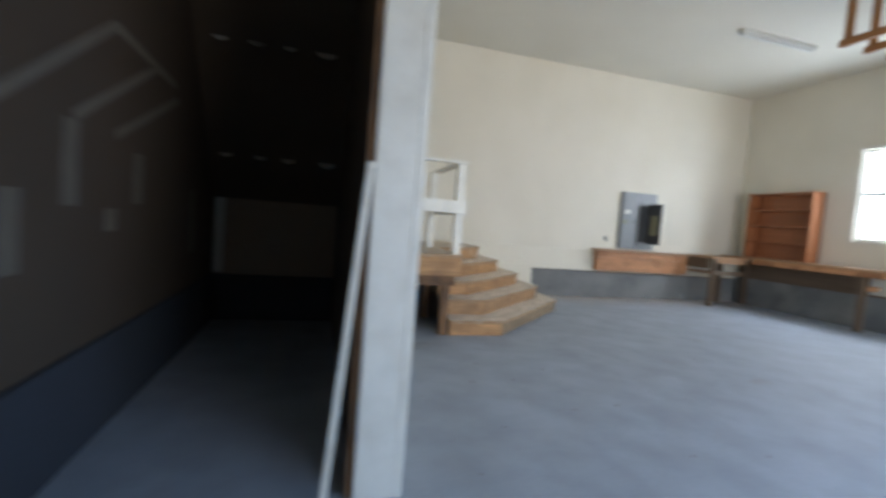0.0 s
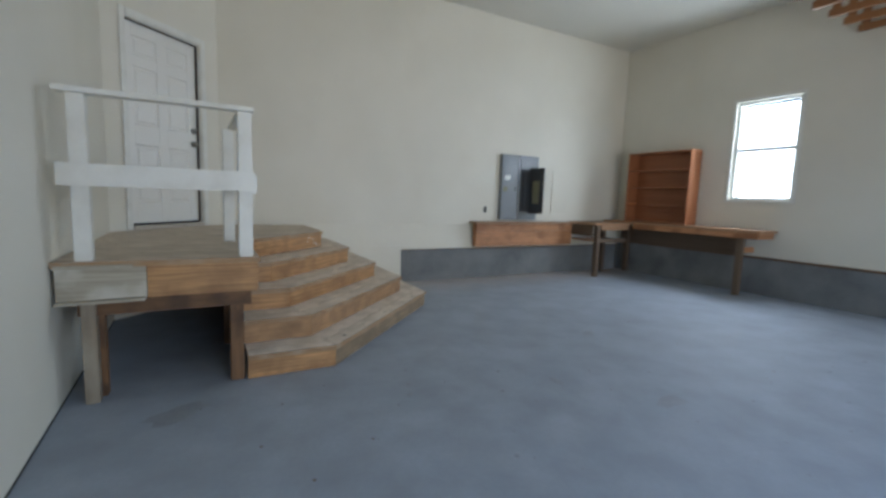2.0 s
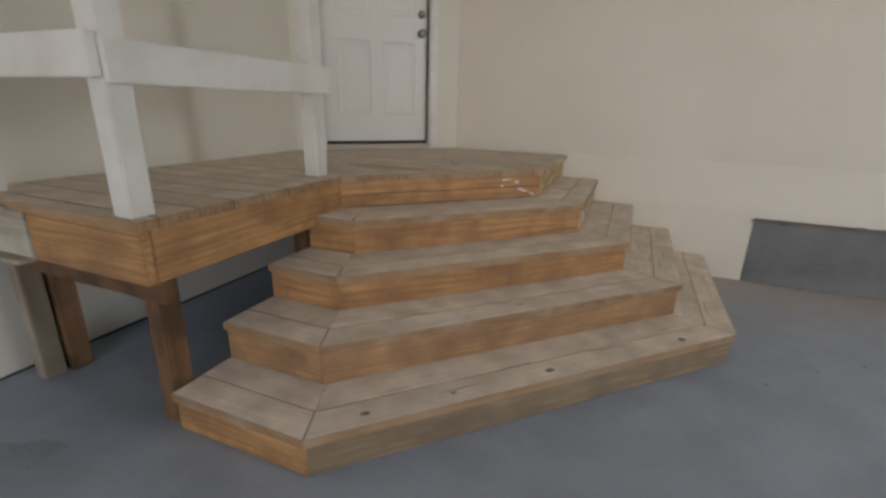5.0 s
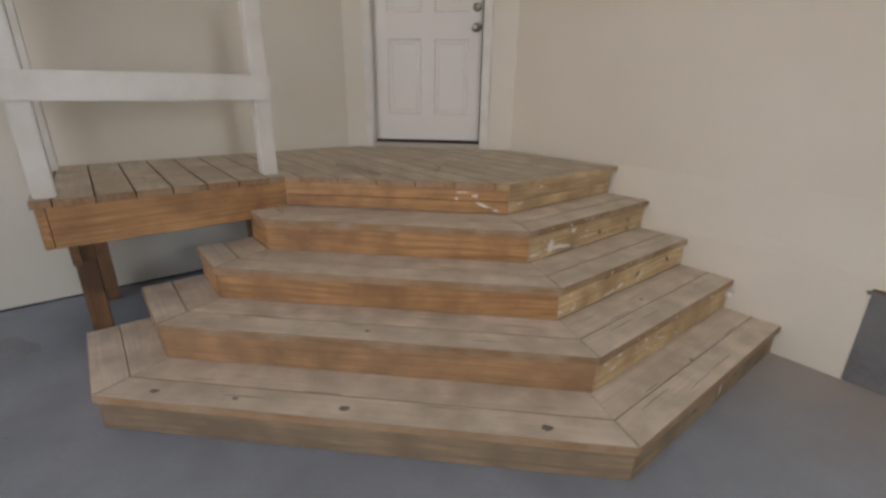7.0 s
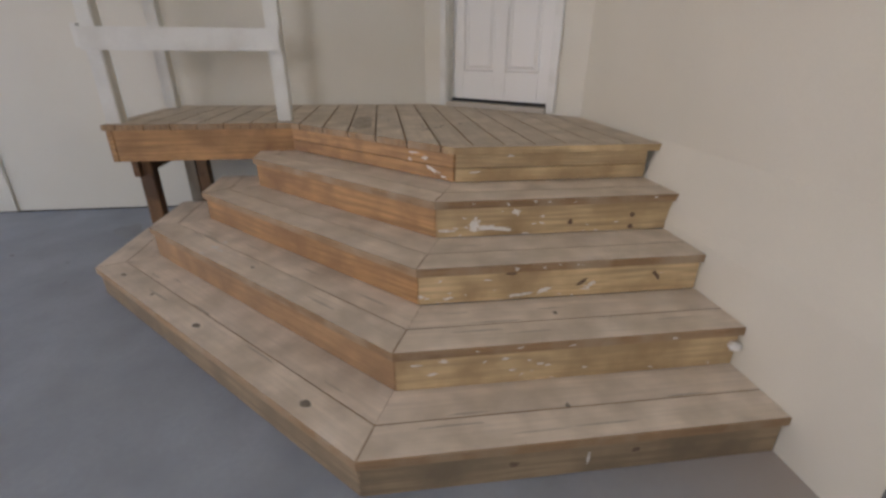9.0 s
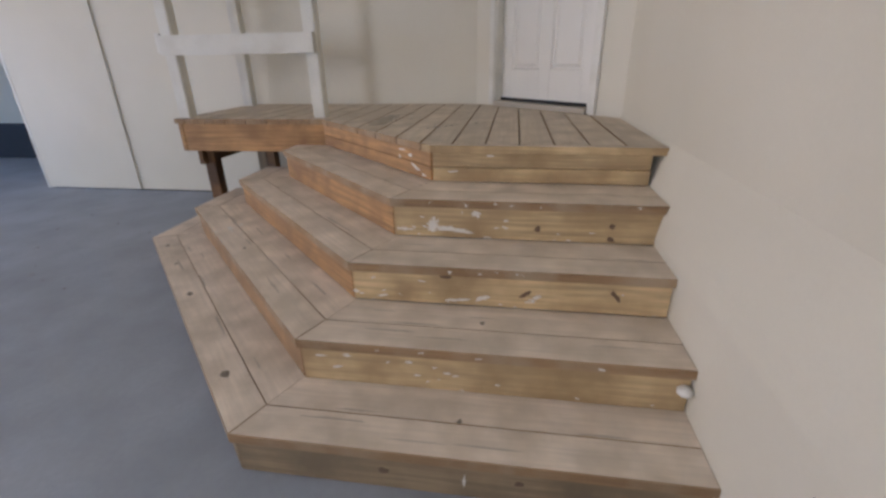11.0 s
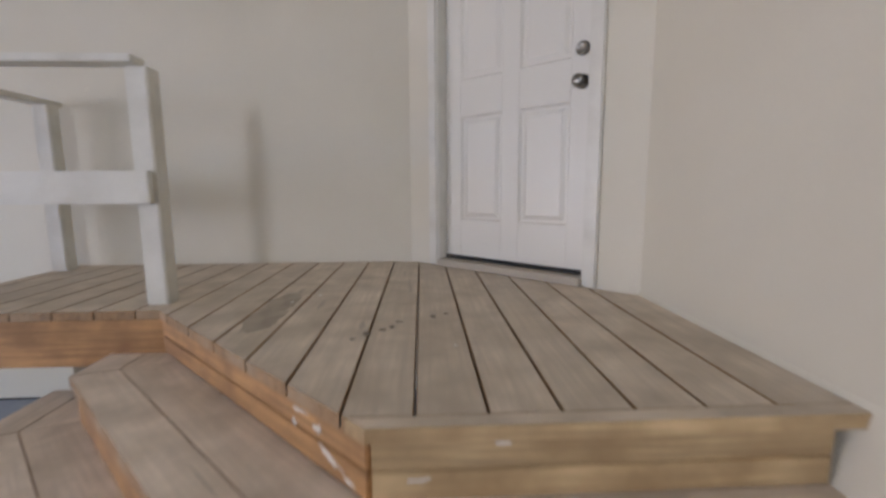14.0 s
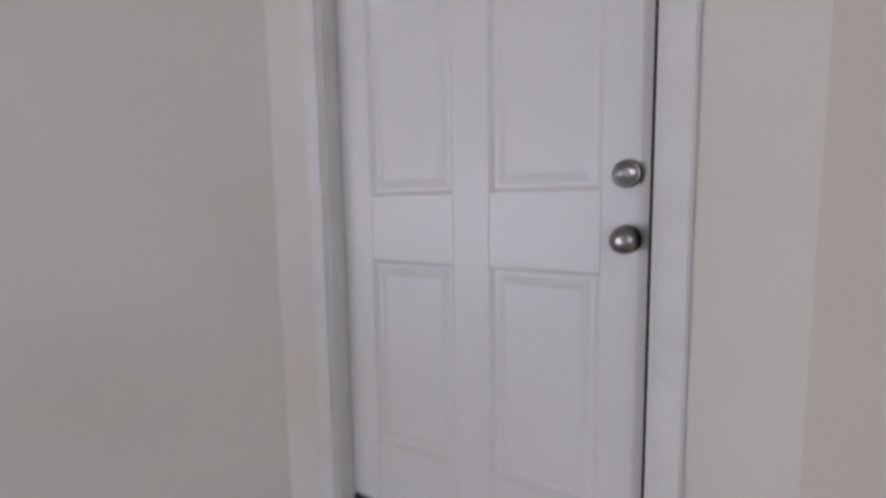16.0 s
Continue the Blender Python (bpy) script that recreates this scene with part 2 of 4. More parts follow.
def thing(name, at, label="", category="", group="", kind=""):
    ob = new(name)
    ob.empty_display_size = 0.1
    ob.matrix_basis = Matrix.Translation(at)
    WORLD[ob.name] = ob.matrix_basis.copy()
    return tagged(ob, label, category, group, kind)


def place(ob, m, parent):
    ob.matrix_basis = m
    WORLD[ob.name] = m.copy()
    if parent is not None:
        ob.parent = parent
        ob.matrix_parent_inverse = WORLD[parent.name].inverted()
    return ob


def part(name, bm, mat, parent=None, label="", m=None, smooth=False):
    """Links a bmesh as one mesh object; without m its points are in the world."""
    me = bpy.data.meshes.new(name)
    if m is None:
        c = Vector((0, 0, 0))
        for v in bm.verts:
            c += v.co
        c /= max(1, len(bm.verts))
        for v in bm.verts:
            v.co -= c
        m = Matrix.Translation(c)
    bmesh.ops.recalc_face_normals(bm, faces=bm.faces)
    bm.to_mesh(me)
    bm.free()
    if smooth:
        for p in me.polygons:
            p.use_smooth = True
    me.materials.append(mat)
    ob = new(name, me)
    place(ob, m, parent)
    return tagged(ob, label)


def block(x0, x1, y0, y1, z0, z1, bevel=0.0, bm=None):
    own = bmesh.new()
    bmesh.ops.create_cube(own, size=1.0)
    for v in own.verts:
        v.co = Vector(((x0 + x1) / 2 + v.co.x * (x1 - x0), (y0 + y1) / 2 + v.co.y * (y1 - y0), (z0 + z1) / 2 + v.co.z * (z1 - z0)))
    if bevel:
        bmesh.ops.bevel(own, geom=own.edges[:], offset=bevel, segments=2, affect='EDGES')
    if bm is None:
        return own
    me = bpy.data.meshes.new("tmp")
    own.to_mesh(me)
    own.free()
    bm.from_mesh(me)
    bpy.data.meshes.remove(me)
    return bm


def prism(poly, z0, z1, chamfer=0.0):
    """A plate over a convex plan outline (counter-clockwise), its upper edges eased."""
    bm = bmesh.new()
    n = len(poly)
    c = Vector((sum(p[0] for p in poly) / n, sum(p[1] for p in poly) / n))
    rings = [(z0, 0.0), (z1 - chamfer, 0.0)] + ([(z1, chamfer)] if chamfer else [])
    made = []
    for z, inset in rings:
        ring = []
        for i in range(n):
            p = Vector(poly[i])
            if inset:
                a, b = Vector(poly[i - 1]), Vector(poly[(i + 1) % n])
                e1, e2 = (p - a).normalized(), (b - p).normalized()
                n1, n2 = Vector((-e1.y, e1.x)), Vector((-e2.y, e2.x))
                k = (n1 + n2)
                k = k / max(0.3, k.dot(n1))
                p = p + k * inset
            ring.append(bm.verts.new((p.x, p.y, z)))
        made.append(ring)
    bm.faces.new(list(reversed(made[0])))
    bm.faces.new(made[-1])
    for a, b in zip(made[:-1], made[1:]):
        for i in range(n):
            bm.faces.new((a[i], a[(i + 1) % n], b[(i + 1) % n], b[i]))
    return bm


def flat_board(name, poly, z0, z1, angle, mat, parent, chamfer=0.004, label="", edge_mat=None):
    """A board lying flat over a plan outline; its grain runs at that angle."""
    n = len(poly)
    cx, cy = sum(p[0] for p in poly) / n, sum(p[1] for p in poly) / n
    m = pose(cx, cy, z0, 0, 0, angle)
    inv = m.inverted()
    local = [(inv @ Vector((p[0], p[1], z0)))[:2] for p in poly]
    area = sum(local[i - 1][0] * local[i][1] - local[i][0] * local[i - 1][1] for i in range(n))
    if area < 0:
        local.reverse()
    ob = part(name, prism(local, 0, z1 - z0, chamfer), mat, parent, label, m)
    if edge_mat:
        ob.data.materials.append(edge_mat)
        for p in ob.data.polygons:
            p.material_index = 0 if p.normal.z > 0.9 else 1
    return ob


def beam(name, p0, p1, w, h, mat, parent, bevel=0.004, label="", side=(0, 0, 1)):
    """A piece of lumber from p0 to p1 (its axis), h along side, w across; grain along it."""
    a, b = Vector(p0), Vector(p1)
    x = (b - a).normalized()
    s = Vector(side)
    y = s.cross(x).normalized()
    z = x.cross(y)
    m = Matrix((x, y, z)).transposed().to_4x4()
    m.translation = (a + b) / 2
    d = (b - a).length / 2
    return part(name, block(-d, d, -w / 2, w / 2, -h / 2, h / 2, bevel), mat, parent, label, m)


def spun(profile, segments=24):
    """A turned body: (radius, height) pairs round the local z axis."""
    bm = bmesh.new()
    rings = []
    for r, z in profile:
        rings.append([bm.verts.new((r * math.cos(2 * math.pi * i / segments), r * math.sin(2 * math.pi * i / segments), z)) for i in range(segments)])
    for a, b in zip(rings[:-1], rings[1:]):
        for i in range(segments):
            bm.faces.new((a[i], a[(i + 1) % segments], b[(i + 1) % segments], b[i]))
    bm.faces.new(list(reversed(rings[0])))
    bm.faces.new(rings[-1])
    return bm


# ---- the plan ----
CEIL = 4.40
WX = 8.517                    # window wall
UP = 0.088                   # the upper wall stands back behind the lower one
LEDGE = 0.93
FOUND = 0.50
WEND = -5.80                 # free end of the partition
NOOK_X, NOOK_Y = -1.47, -2.42
BACK = -9.7
FX = 3.556

# ---- structure ----


def slab(name, x0, x1, y0, y1, z0, z1, mat, label, category, bevel=0.0):
    return tagged(part(name, block(x0, x1, y0, y1, z0, z1, bevel), mat), label, category, kind="structure")


ground = slab("ground", -400, 400, -400, 400, -0.30, -0.14, GRAVEL, "bare pale ground outside the garage", "ground")
floor = slab("floor", NOOK_X - 0.2, WX + 0.2, BACK - 0.2, 0.25, -0.13, 0.0, CONCRETE, "smooth pale grey concrete garage floor with stains", "floor")
ceiling = slab("ceiling", NOOK_X - 0.2, WX + 0.2, BACK - 0.2, 0.25, CEIL, CEIL + 0.15, CEILING, "high white painted drywall ceiling", "ceiling")

wall_panel = thing("wall_north", (4, 0, 0), "off-white painted drywall wall with a boxed-out lower band", "wall", kind="structure")
part("upper_wall", block(-0.2, WX + 0.2, UP, 0.25, LEDGE - 0.40, CEIL), PAINT, wall_panel)
bm = bmesh.new()
for x0, x1, z0 in ((-0.2, FX, 0.0), (FX, WX + 0.2, FOUND)):
    vs = [bm.verts.new(p) for p in ((x0, UP, z0), (x0, 0, z0), (x0, 0, LEDGE - 0.36), (x0, 0.012, LEDGE - 0.28), (x0, UP, LEDGE - 0.012),
                                    (x1, UP, z0), (x1, 0, z0), (x1, 0, LEDGE - 0.36), (x1, 0.012, LEDGE - 0.28), (x1, UP, LEDGE - 0.012))]
    for i in range(5):
        bm.faces.new((vs[i], vs[(i + 1) % 5], vs[5 + (i + 1) % 5], vs[5 + i]))
    bm.faces.new(vs[:5])
    bm.faces.new(vs[5:])
part("lower_wall", bm, PAINT, wall_panel)
part("foundation", block(FX, WX + 0.2, -0.006, 0.25, 0, FOUND, 0.006), FOUNDATION, wall_panel, "dark grey exposed concrete foundation")
part("sill_plate", block(FX, WX, -0.012, 0.05, FOUND, FOUND + 0.018, 0.003), FRAME, wall_panel)

WY0, WY1, WZ0, WZ1 = -3.035, -2.13, 1.475, 3.04
wall_win = thing("wall_east", (WX, -4, 0), "off-white painted drywall wall above a concrete foundation", "wall", kind="structure")
bm = bmesh.new()
for y0, y1, z0, z1 in ((BACK, WY0, FOUND, CEIL), (WY1, 0.1, FOUND, CEIL), (WY0, WY1, FOUND, WZ0), (WY0, WY1, WZ1, CEIL)):
    block(WX, WX + 0.2, y0, y1, z0, z1, 0, bm)
part("drywall", bm, PAINT, wall_win)
part("foundation", block(WX - 0.05, WX + 0.2, BACK, -0.006, 0, FOUND + 0.07, 0.008), FOUNDATION, wall_win, "dark grey exposed concrete foundation")
part("sill_plate", block(WX - 0.062, WX - 0.002, BACK, -0.05, FOUND + 0.07, FOUND + 0.095, 0.003), FRAME, wall_win)

partition = thing("wall_west", (-0.1, -3, 0), "white painted partition wall with a cased free end", "wall", kind="structure")
part("drywall", block(-0.19, 0.0, WEND + 0.0305, 0.1, 0, CEIL), PAINT, partition)
part("base_gap", block(0.0, 0.004, WEND + 0.08, -0.6, 0.0, 0.012), RUBBER, partition, "dark gap along the floor")
beam("end_casing", (-0.108, WEND + 0.008, 0.0), (-0.108, WEND + 0.008, CEIL), 0.175, 0.022, TRIMW, partition, 0.004, "white painted end casing", side=(0, 1, 0))
beam("bare_edge", (-0.212, WEND + 0.04, 0.0), (-0.212, WEND + 0.04, CEIL), 0.03, 0.04, FRAME, partition, 0.003, side=(0, 1, 0))
part("corner_bead", block(-0.0195, 0.0195, WEND - 0.002, WEND + 0.03, 0, CEIL, 0.003), TRIMW, partition)
part("end_panel", block(0.0005, 0.018, WEND + 0.0315, -4.615, 0.012, CEIL, 0.003), PAINT, partition, "white board fixed over the wall end")
lean = beam("trim_board", (-0.325, WEND - 0.03, 0.0), (-0.212, WEND - 0.016, 1.46), 0.03, 0.018, TRIMW, None, 0.003, side=(0, 1, 0))
tagged(lean, "narrow white trim board leaning against the partition end", "trim board")

# storage nook beside the partition, raw drywall with its shade put into the colour
nook = thing("wall_nook", (NOOK_X, -4, 0), "raw brown drywall of a dark storage nook with joint compound", "wall", kind="structure")
part("side_wall", block(NOOK_X - 0.2, NOOK_X, -6.60, 0.1, FOUND, CEIL), SHADEBOARD, nook)
part("painted_side_wall", block(NOOK_X - 0.2, NOOK_X, BACK, -6.602, FOUND, CEIL), PAINT, nook, "off-white painted drywall")
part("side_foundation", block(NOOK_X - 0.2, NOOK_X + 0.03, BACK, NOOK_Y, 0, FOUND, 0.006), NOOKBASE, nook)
part("end_wall", block(NOOK_X, -0.19, NOOK_Y, NOOK_Y + 0.15, FOUND, 1.34), RAWBOARD, nook)
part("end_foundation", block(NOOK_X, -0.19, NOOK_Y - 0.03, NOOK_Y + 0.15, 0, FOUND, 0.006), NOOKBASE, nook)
bm = bmesh.new()
ring = [(NOOK_Y + 0.15, 1.32), (NOOK_Y, 1.32), (-4.05, 3.25), (-4.05, 3.6), (-4.0, 3.6)]
a = [bm.verts.new((NOOK_X, y, z)) for y, z in ring]
b = [bm.verts.new((-0.19, y, z)) for y, z in ring]
for i in range(5):
    bm.faces.new((a[i], a[(i + 1) % 5], b[(i + 1) % 5], b[i]))
bm.faces.new(a)
bm.faces.new(b)
part("sloped_soffit", bm, SHADEBOARD, nook, "raw drywall on the underside of a stair")
part("nook_ceiling", block(NOOK_X, -0.19, WEND + 0.1, -4.02, 3.3, 3.45), SHADEBOARD, nook)
part("partition_lining", block(-0.20, -0.19, WEND + 0.08, NOOK_Y, 0, 3.3), SHADEBOARD, nook)
rnd = random.Random(4)
slope = Vector((0, -4.05 - NOOK_Y, 3.25 - 1.32)).normalized()
for row, z in enumerate((1.75, 2.62)):
    for k in range(4):
        y = NOOK_Y + (z - 1.32) * slope.y / slope.z
        x = NOOK_X + 0.18 + k * 0.3 + rnd.uniform(-0.05, 0.05)
        w = rnd.uniform(0.05, 0.09)
        m = Matrix.Translation((x, y, z)) @ Matrix.Rotation(math.atan2(slope.z, -slope.y), 4, 'X') @ Matrix.Rotation(math.pi, 4, 'X')
        part("compound_patch", spun([(w, -0.003), (w * 0.9, 0.003), (w * 0.4, 0.005)], 10), MUD, nook, m=m)
for y, z0, z1 in ((-5.39, 1.18, 1.56), (-4.97, 1.05, 1.17), (-4.62, 1.2, 1.5), (-5.80, 0.92, 1.24), (-3.35, 0.8, 1.35)):
    part("taped_joint", block(NOOK_X, NOOK_X + 0.003, y, y + 0.13, z0, z1, 0.001), TAPE, nook)
for y0, z0, y1, z1 in ((-5.98, 1.44, -4.92, 2.115), (-5.31, 1.575, -4.28, 2.096), (-4.885, 1.558, -3.837, 1.99), (-4.92, 2.115, -3.9, 2.08)):
    beam("taped_joint", (NOOK_X + 0.002, y0, z0), (NOOK_X + 0.002, y1, z1), 0.003, 0.055, TAPE, nook, 0.001, side=(0, 0, 1))
part("taped_joint", block(NOOK_X, NOOK_X + 0.10, NOOK_Y - 0.003, NOOK_Y, FOUND + 0.02, 1.32, 0.001), MUD, nook)

wall_back = thing("wall_south", (3, BACK, 0), "white wall with a wide open vehicle door", "wall", kind="structure")
bm = bmesh.new()
for x0, x1, z0, z1 in ((NOOK_X - 0.2, 1.15, 0, CEIL), (7.25, WX + 0.2, 0, CEIL), (1.15, 7.25, 2.75, CEIL)):
    block(x0, x1, BACK - 0.2, BACK, z0, z1, 0, bm)
part("drywall", bm, PAINT, wall_back)

# boxed beam under the ceiling
tagged(part("boxed_beam", block(0.0, WX, -5.15, -4.84, 3.705, CEIL, 0.004), PAINT), "white drywall-boxed beam across the ceiling", "beam", kind="structure")

# ---- door in the diagonal corner ----
QD, DA = 0.853, 45.5
DREC = 0.068                 # the door stands back behind the wall face
WQ = QD + DREC * math.sqrt(2)
DU = Vector((math.cos(radians(DA)), math.sin(radians(DA)), 0))
DM = pose(QD / 2, -QD / 2, 0, 0, 0, DA)      # local x along the wall, -y into the garage


def local_part(name, box, mat, parent, bevel=0.0, label="", grain_up=False):
    x0, x1, y0, y1, z0, z1 = box
    c = Vector(((x0 + x1) / 2, (y0 + y1) / 2, (z0 + z1) / 2))
    hx, hy, hz = (x1 - x0) / 2, (y1 - y0) / 2, (z1 - z0) / 2
    return part(name, block(-hx, hx, -hy, hy, -hz, hz, bevel), mat, parent, label, DM @ Matrix.Translation(c))


S0, S1, DZ0, DZ1 = -0.425, 0.505, 0.955, 3.03
wall_diag = thing("wall_corner", (QD / 2, -QD / 2, 0), "white painted diagonal wall across the corner", "wall", kind="structure")
local_part("wall_piece", (-0.80, S0 - 0.02, -DREC, 0.1, 0, CEIL), PAINT, wall_diag)
local_part("wall_piece", (S1 + 0.02, 0.92, -DREC, 0.1, 0, CEIL), PAINT, wall_diag)
local_part("wall_piece", (S0 - 0.02, S1 + 0.02, -DREC, 0.1, DZ1 + 0.02, CEIL), PAINT, wall_diag)
local_part("wall_piece", (S0 - 0.02, S1 + 0.02, -DREC, 0.1, 0, 0.89), PAINT, wall_diag)

door = thing("door_1", DM @ Vector((0.02, 0, DZ0)), "closed white six-panel door with two nickel fittings", "door", kind="structure")
local_part("slab", (S0, S1, 0.0105, 0.045, DZ0 + 0.012, DZ1), DOORW, door)
stiles = [(S0, S0 + 0.115), (-0.015, 0.095), (S1 - 0.115, S1)]
rails = [(DZ0 + 0.012, 1.185), (1.80, 2.0), (2.60, 2.70), (2.90, DZ1)]
for a, b in stiles:
    local_part("stile", (a, b, -0.004, 0.010, DZ0 + 0.012, DZ1), DOORW, door, 0.0015)
for z0, z1 in rails:
    for a, b in zip(stiles[:-1], stiles[1:]):
        local_part("rail", (a[1] + 0.0005, b[0] - 0.0005, -0.0036, 0.010, z0, z1), DOORW, door, 0.0012)


def moulded_panel(x0, x1, z0, z1):
    """A door panel: a cove falls away from the rails, then a sloped edge rises to a raised field."""
    bm = bmesh.new()
    rings = []
    for d, y in ((0.0, -0.002), (0.006, 0.003), (0.013, 0.0095), (0.024, 0.0095), (0.046, 0.0005), (0.050, -0.0005)):
        rings.append([bm.verts.new(p) for p in ((x0 + d, y, z0 + d), (x1 - d, y, z0 + d), (x1 - d, y, z1 - d), (x0 + d, y, z1 - d))])
    for a, b in zip(rings[:-1], rings[1:]):
        for i in range(4):
            bm.faces.new((a[i], a[(i + 1) % 4], b[(i + 1) % 4], b[i]))
    bm.faces.new(rings[-1])
    back = [bm.verts.new((x, 0.0102, z)) for x, z in ((x0, z0), (x1, z0), (x1, z1), (x0, z1))]
    for i in range(4):
        bm.faces.new((rings[0][i], rings[0][(i + 1) % 4], back[(i + 1) % 4], back[i]))
    bm.faces.new(back)
    return bm


for low, high in zip(rails[:-1], rails[1:]):
    for a, b in zip(stiles[:-1], stiles[1:]):
        part("panel", moulded_panel(a[1], b[0], low[1], high[0]), DOORW, door, m=DM)
# dark strips draw the weatherstrip together with the shadow in the door gap
local_part("weatherstrip", (S1 - 0.007, S1 + 0.0025, -0.035, -0.0065, DZ0 + 0.012, DZ1), SEAL, door, 0.002, "dark brown weatherstrip and gap shadow")
local_part("weatherstrip", (S0, S1 - 0.008, -0.035, -0.0065, DZ1 - 0.007, DZ1 + 0.0025), SEAL, door, 0.002, "dark brown weatherstrip and gap shadow")
local_part("door_sweep", (S0, S1, -0.01, 0.04, DZ0 - 0.012, DZ0 + 0.012), RUBBER, door, 0.002, "black rubber door sweep")
for name, z, prof in (("knob", 1.884, [(0.034, -0.0), (0.034, 0.008), (0.014, 0.012), (0.013, 0.03), (0.027, 0.038), (0.031, 0.05), (0.026, 0.062), (0.010, 0.066)]),
                      ("deadbolt", 2.036, [(0.033, 0.0), (0.033, 0.012), (0.029, 0.019), (0.026, 0.020), (0.024, 0.016), (0.005, 0.017)])):
    part(name, spun(prof, 28), NICKEL, door, "satin nickel", DM @ Matrix.Translation((0.448, -0.006, z)) @ Matrix.Rotation(math.pi / 2, 4, 'X'), True)

casing = thing("door_frame", DM @ Vector((0, 0, 0.9)), "white painted door jamb and casing", "door frame", kind="structure")
local_part("jamb", (S0 - 0.02, S0 - 0.003, -DREC - 0.006, 0.08, 0.905, DZ1 + 0.02), TRIMW, casing, 0.002)
local_part("jamb", (S1 + 0.003, S1 + 0.02, -DREC - 0.006, 0.08, 0.905, DZ1 + 0.02), TRIMW, casing, 0.002)
local_part("jamb", (S0 - 0.003, S1 + 0.003, -DREC - 0.006, 0.08, DZ1 + 0.003, DZ1 + 0.02), TRIMW, casing, 0.002)
for a, b in ((S0 - 0.078, S0 - 0.012), (S1 + 0.012, S1 + 0.078)):
    local_part("casing", (a, b, -DREC - 0.018, -DREC, 0.905, DZ1 + 0.085), TRIMW, casing, 0.006)
local_part("casing", (S0 - 0.012, S1 + 0.012, -DREC - 0.018, -DREC, DZ1 + 0.02, DZ1 + 0.085), TRIMW, casing, 0.006)
local_part("threshold", (S0 - 0.003, S1 + 0.003, -DREC - 0.03, 0.05, 0.902, DZ0 - 0.014), SILL, casing, 0.006, "bare wooden threshold")

# ---- corner steps and landing ----
XA, YL, GL, XL, ZL = 1.120, -3.105, 3.078, 2.065, 0.90
STEP = [  # front y, diagonal offset, right x, height of steps from the floor up
    (-3.052, 4.745, 3.253, 0.176), (-2.773, 4.337, 2.973, 0.361), (-2.478, 3.927, 2.673, 0.535), (-2.178, 3.518, 2.372, 0.716)]
XS = 1.05
TH = 0.036
steps = thing("corner_steps", (1.8, -1.6, 0), "dusty pine corner steps with worn treads and paint-splashed risers", "steps")


def corner_points(y, gg, x):
    """The front run's start, its two corners and its end at the wall."""
    return (XS, y), (gg + y, y), (x, x - gg), (x, 0.03 if y > -2.2 else 0.0)


def inset(y, gg, x, d):
    return y + d, gg - d * math.sqrt(2), x - d


for k, (y, gg, x, z) in enumerate(STEP):
    lines = [corner_points(*inset(y, gg, x, d)) for d in (0.0, 0.1435, 0.145, 0.315)]
    for o, i in ((0, 1), (2, 3)):
        A, B = lines[o], lines[i]
        # the two runs seen from the floor and the run along the wall, mitred
        for j, ang in ((0, 0), (1, 45), (2, 90)):
            p0, p1, q1, q0 = Vector(A[j]), Vector(A[j + 1]), Vector(B[j + 1]), Vector(B[j])
            flat_board("tread_board", [tuple(p0), tuple(p1), tuple(q1), tuple(q0)], z - TH, z, ang, TREAD, steps, 0.003 if o == 0 else 0.001, edge_mat=EDGE)
    yr, gr, xr = inset(y, gg, x, 0.016)
    C = corner_points(yr, gr, xr)
    base = 0.0 if k == 0 else STEP[k - 1][3]
    for j in range(3):
        a, b = Vector((*C[j], 0)), Vector((*C[j + 1], 0))
        u = (b - a).normalized()
        nrm = Vector((u.y, -u.x, 0))
        h = z - TH - base - 0.002
        mid = Vector((0, 0, base + 0.001 + h / 2)) - nrm * 0.017
        # riser colour set by run and step: wall run paler, bottom step darker
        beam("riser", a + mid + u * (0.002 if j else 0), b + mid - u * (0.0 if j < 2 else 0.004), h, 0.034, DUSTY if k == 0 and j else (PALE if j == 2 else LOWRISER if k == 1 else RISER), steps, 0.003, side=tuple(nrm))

landing = thing("landing_deck", (0.9, -1.5, 0), "weathered wooden landing of gapped deck boards on brown framing", "deck")
PITCH = 0.1635
XN = XL - 0.048             # boards stop behind the edge board


def right_edge(y):
    if y < XA - GL:
        return XA
    return min(GL + y, XN)


LINE = -0.0925               # first joint off the wall
rows = [(LINE + 0.003, UP - 0.004)] + [(LINE - PITCH * (i + 1) + 0.003, LINE - PITCH * i - 0.003) for i in range(19)]
for y0, y1 in rows:
    y0 = max(y0, YL - 0.012)
    if y1 - y0 < 0.03:
        continue
    poly = [(max(0.004, WQ + y0 + 0.005), y0)]
    cuts = sorted({v for v in (XA - GL, XN - GL) if y0 < v < y1})
    if y0 < XA - GL <= y1:
        poly += [(XA + 0.012, y0), (XA + 0.012, XA - GL), (right_edge(y1) + 0.017, y1)]
    else:
        over = 0.012 if y0 < XA - GL else 0.017
        poly.append((right_edge(y0) + over, y0))
        for v in cuts:
            poly.append((right_edge(v) + 0.015, v))
        poly.append((right_edge(y1) + over, y1))
    poly.append((max(0.004, WQ + y1 + 0.005), y1))
    flat_board("deck_board", poly, ZL - TH, ZL, 0, DECK, landing, 0.0025, edge_mat=EDGE)
flat_board("edge_board", [(XN + 0.0178, XN - GL), (XL + 0.017, XL - GL), (XL + 0.017, UP - 0.004), (XN + 0.0178, UP - 0.004)], ZL - TH, ZL, 90, DECK, landing, 0.0015, edge_mat=PALE)
zf = ZL - TH - 0.001
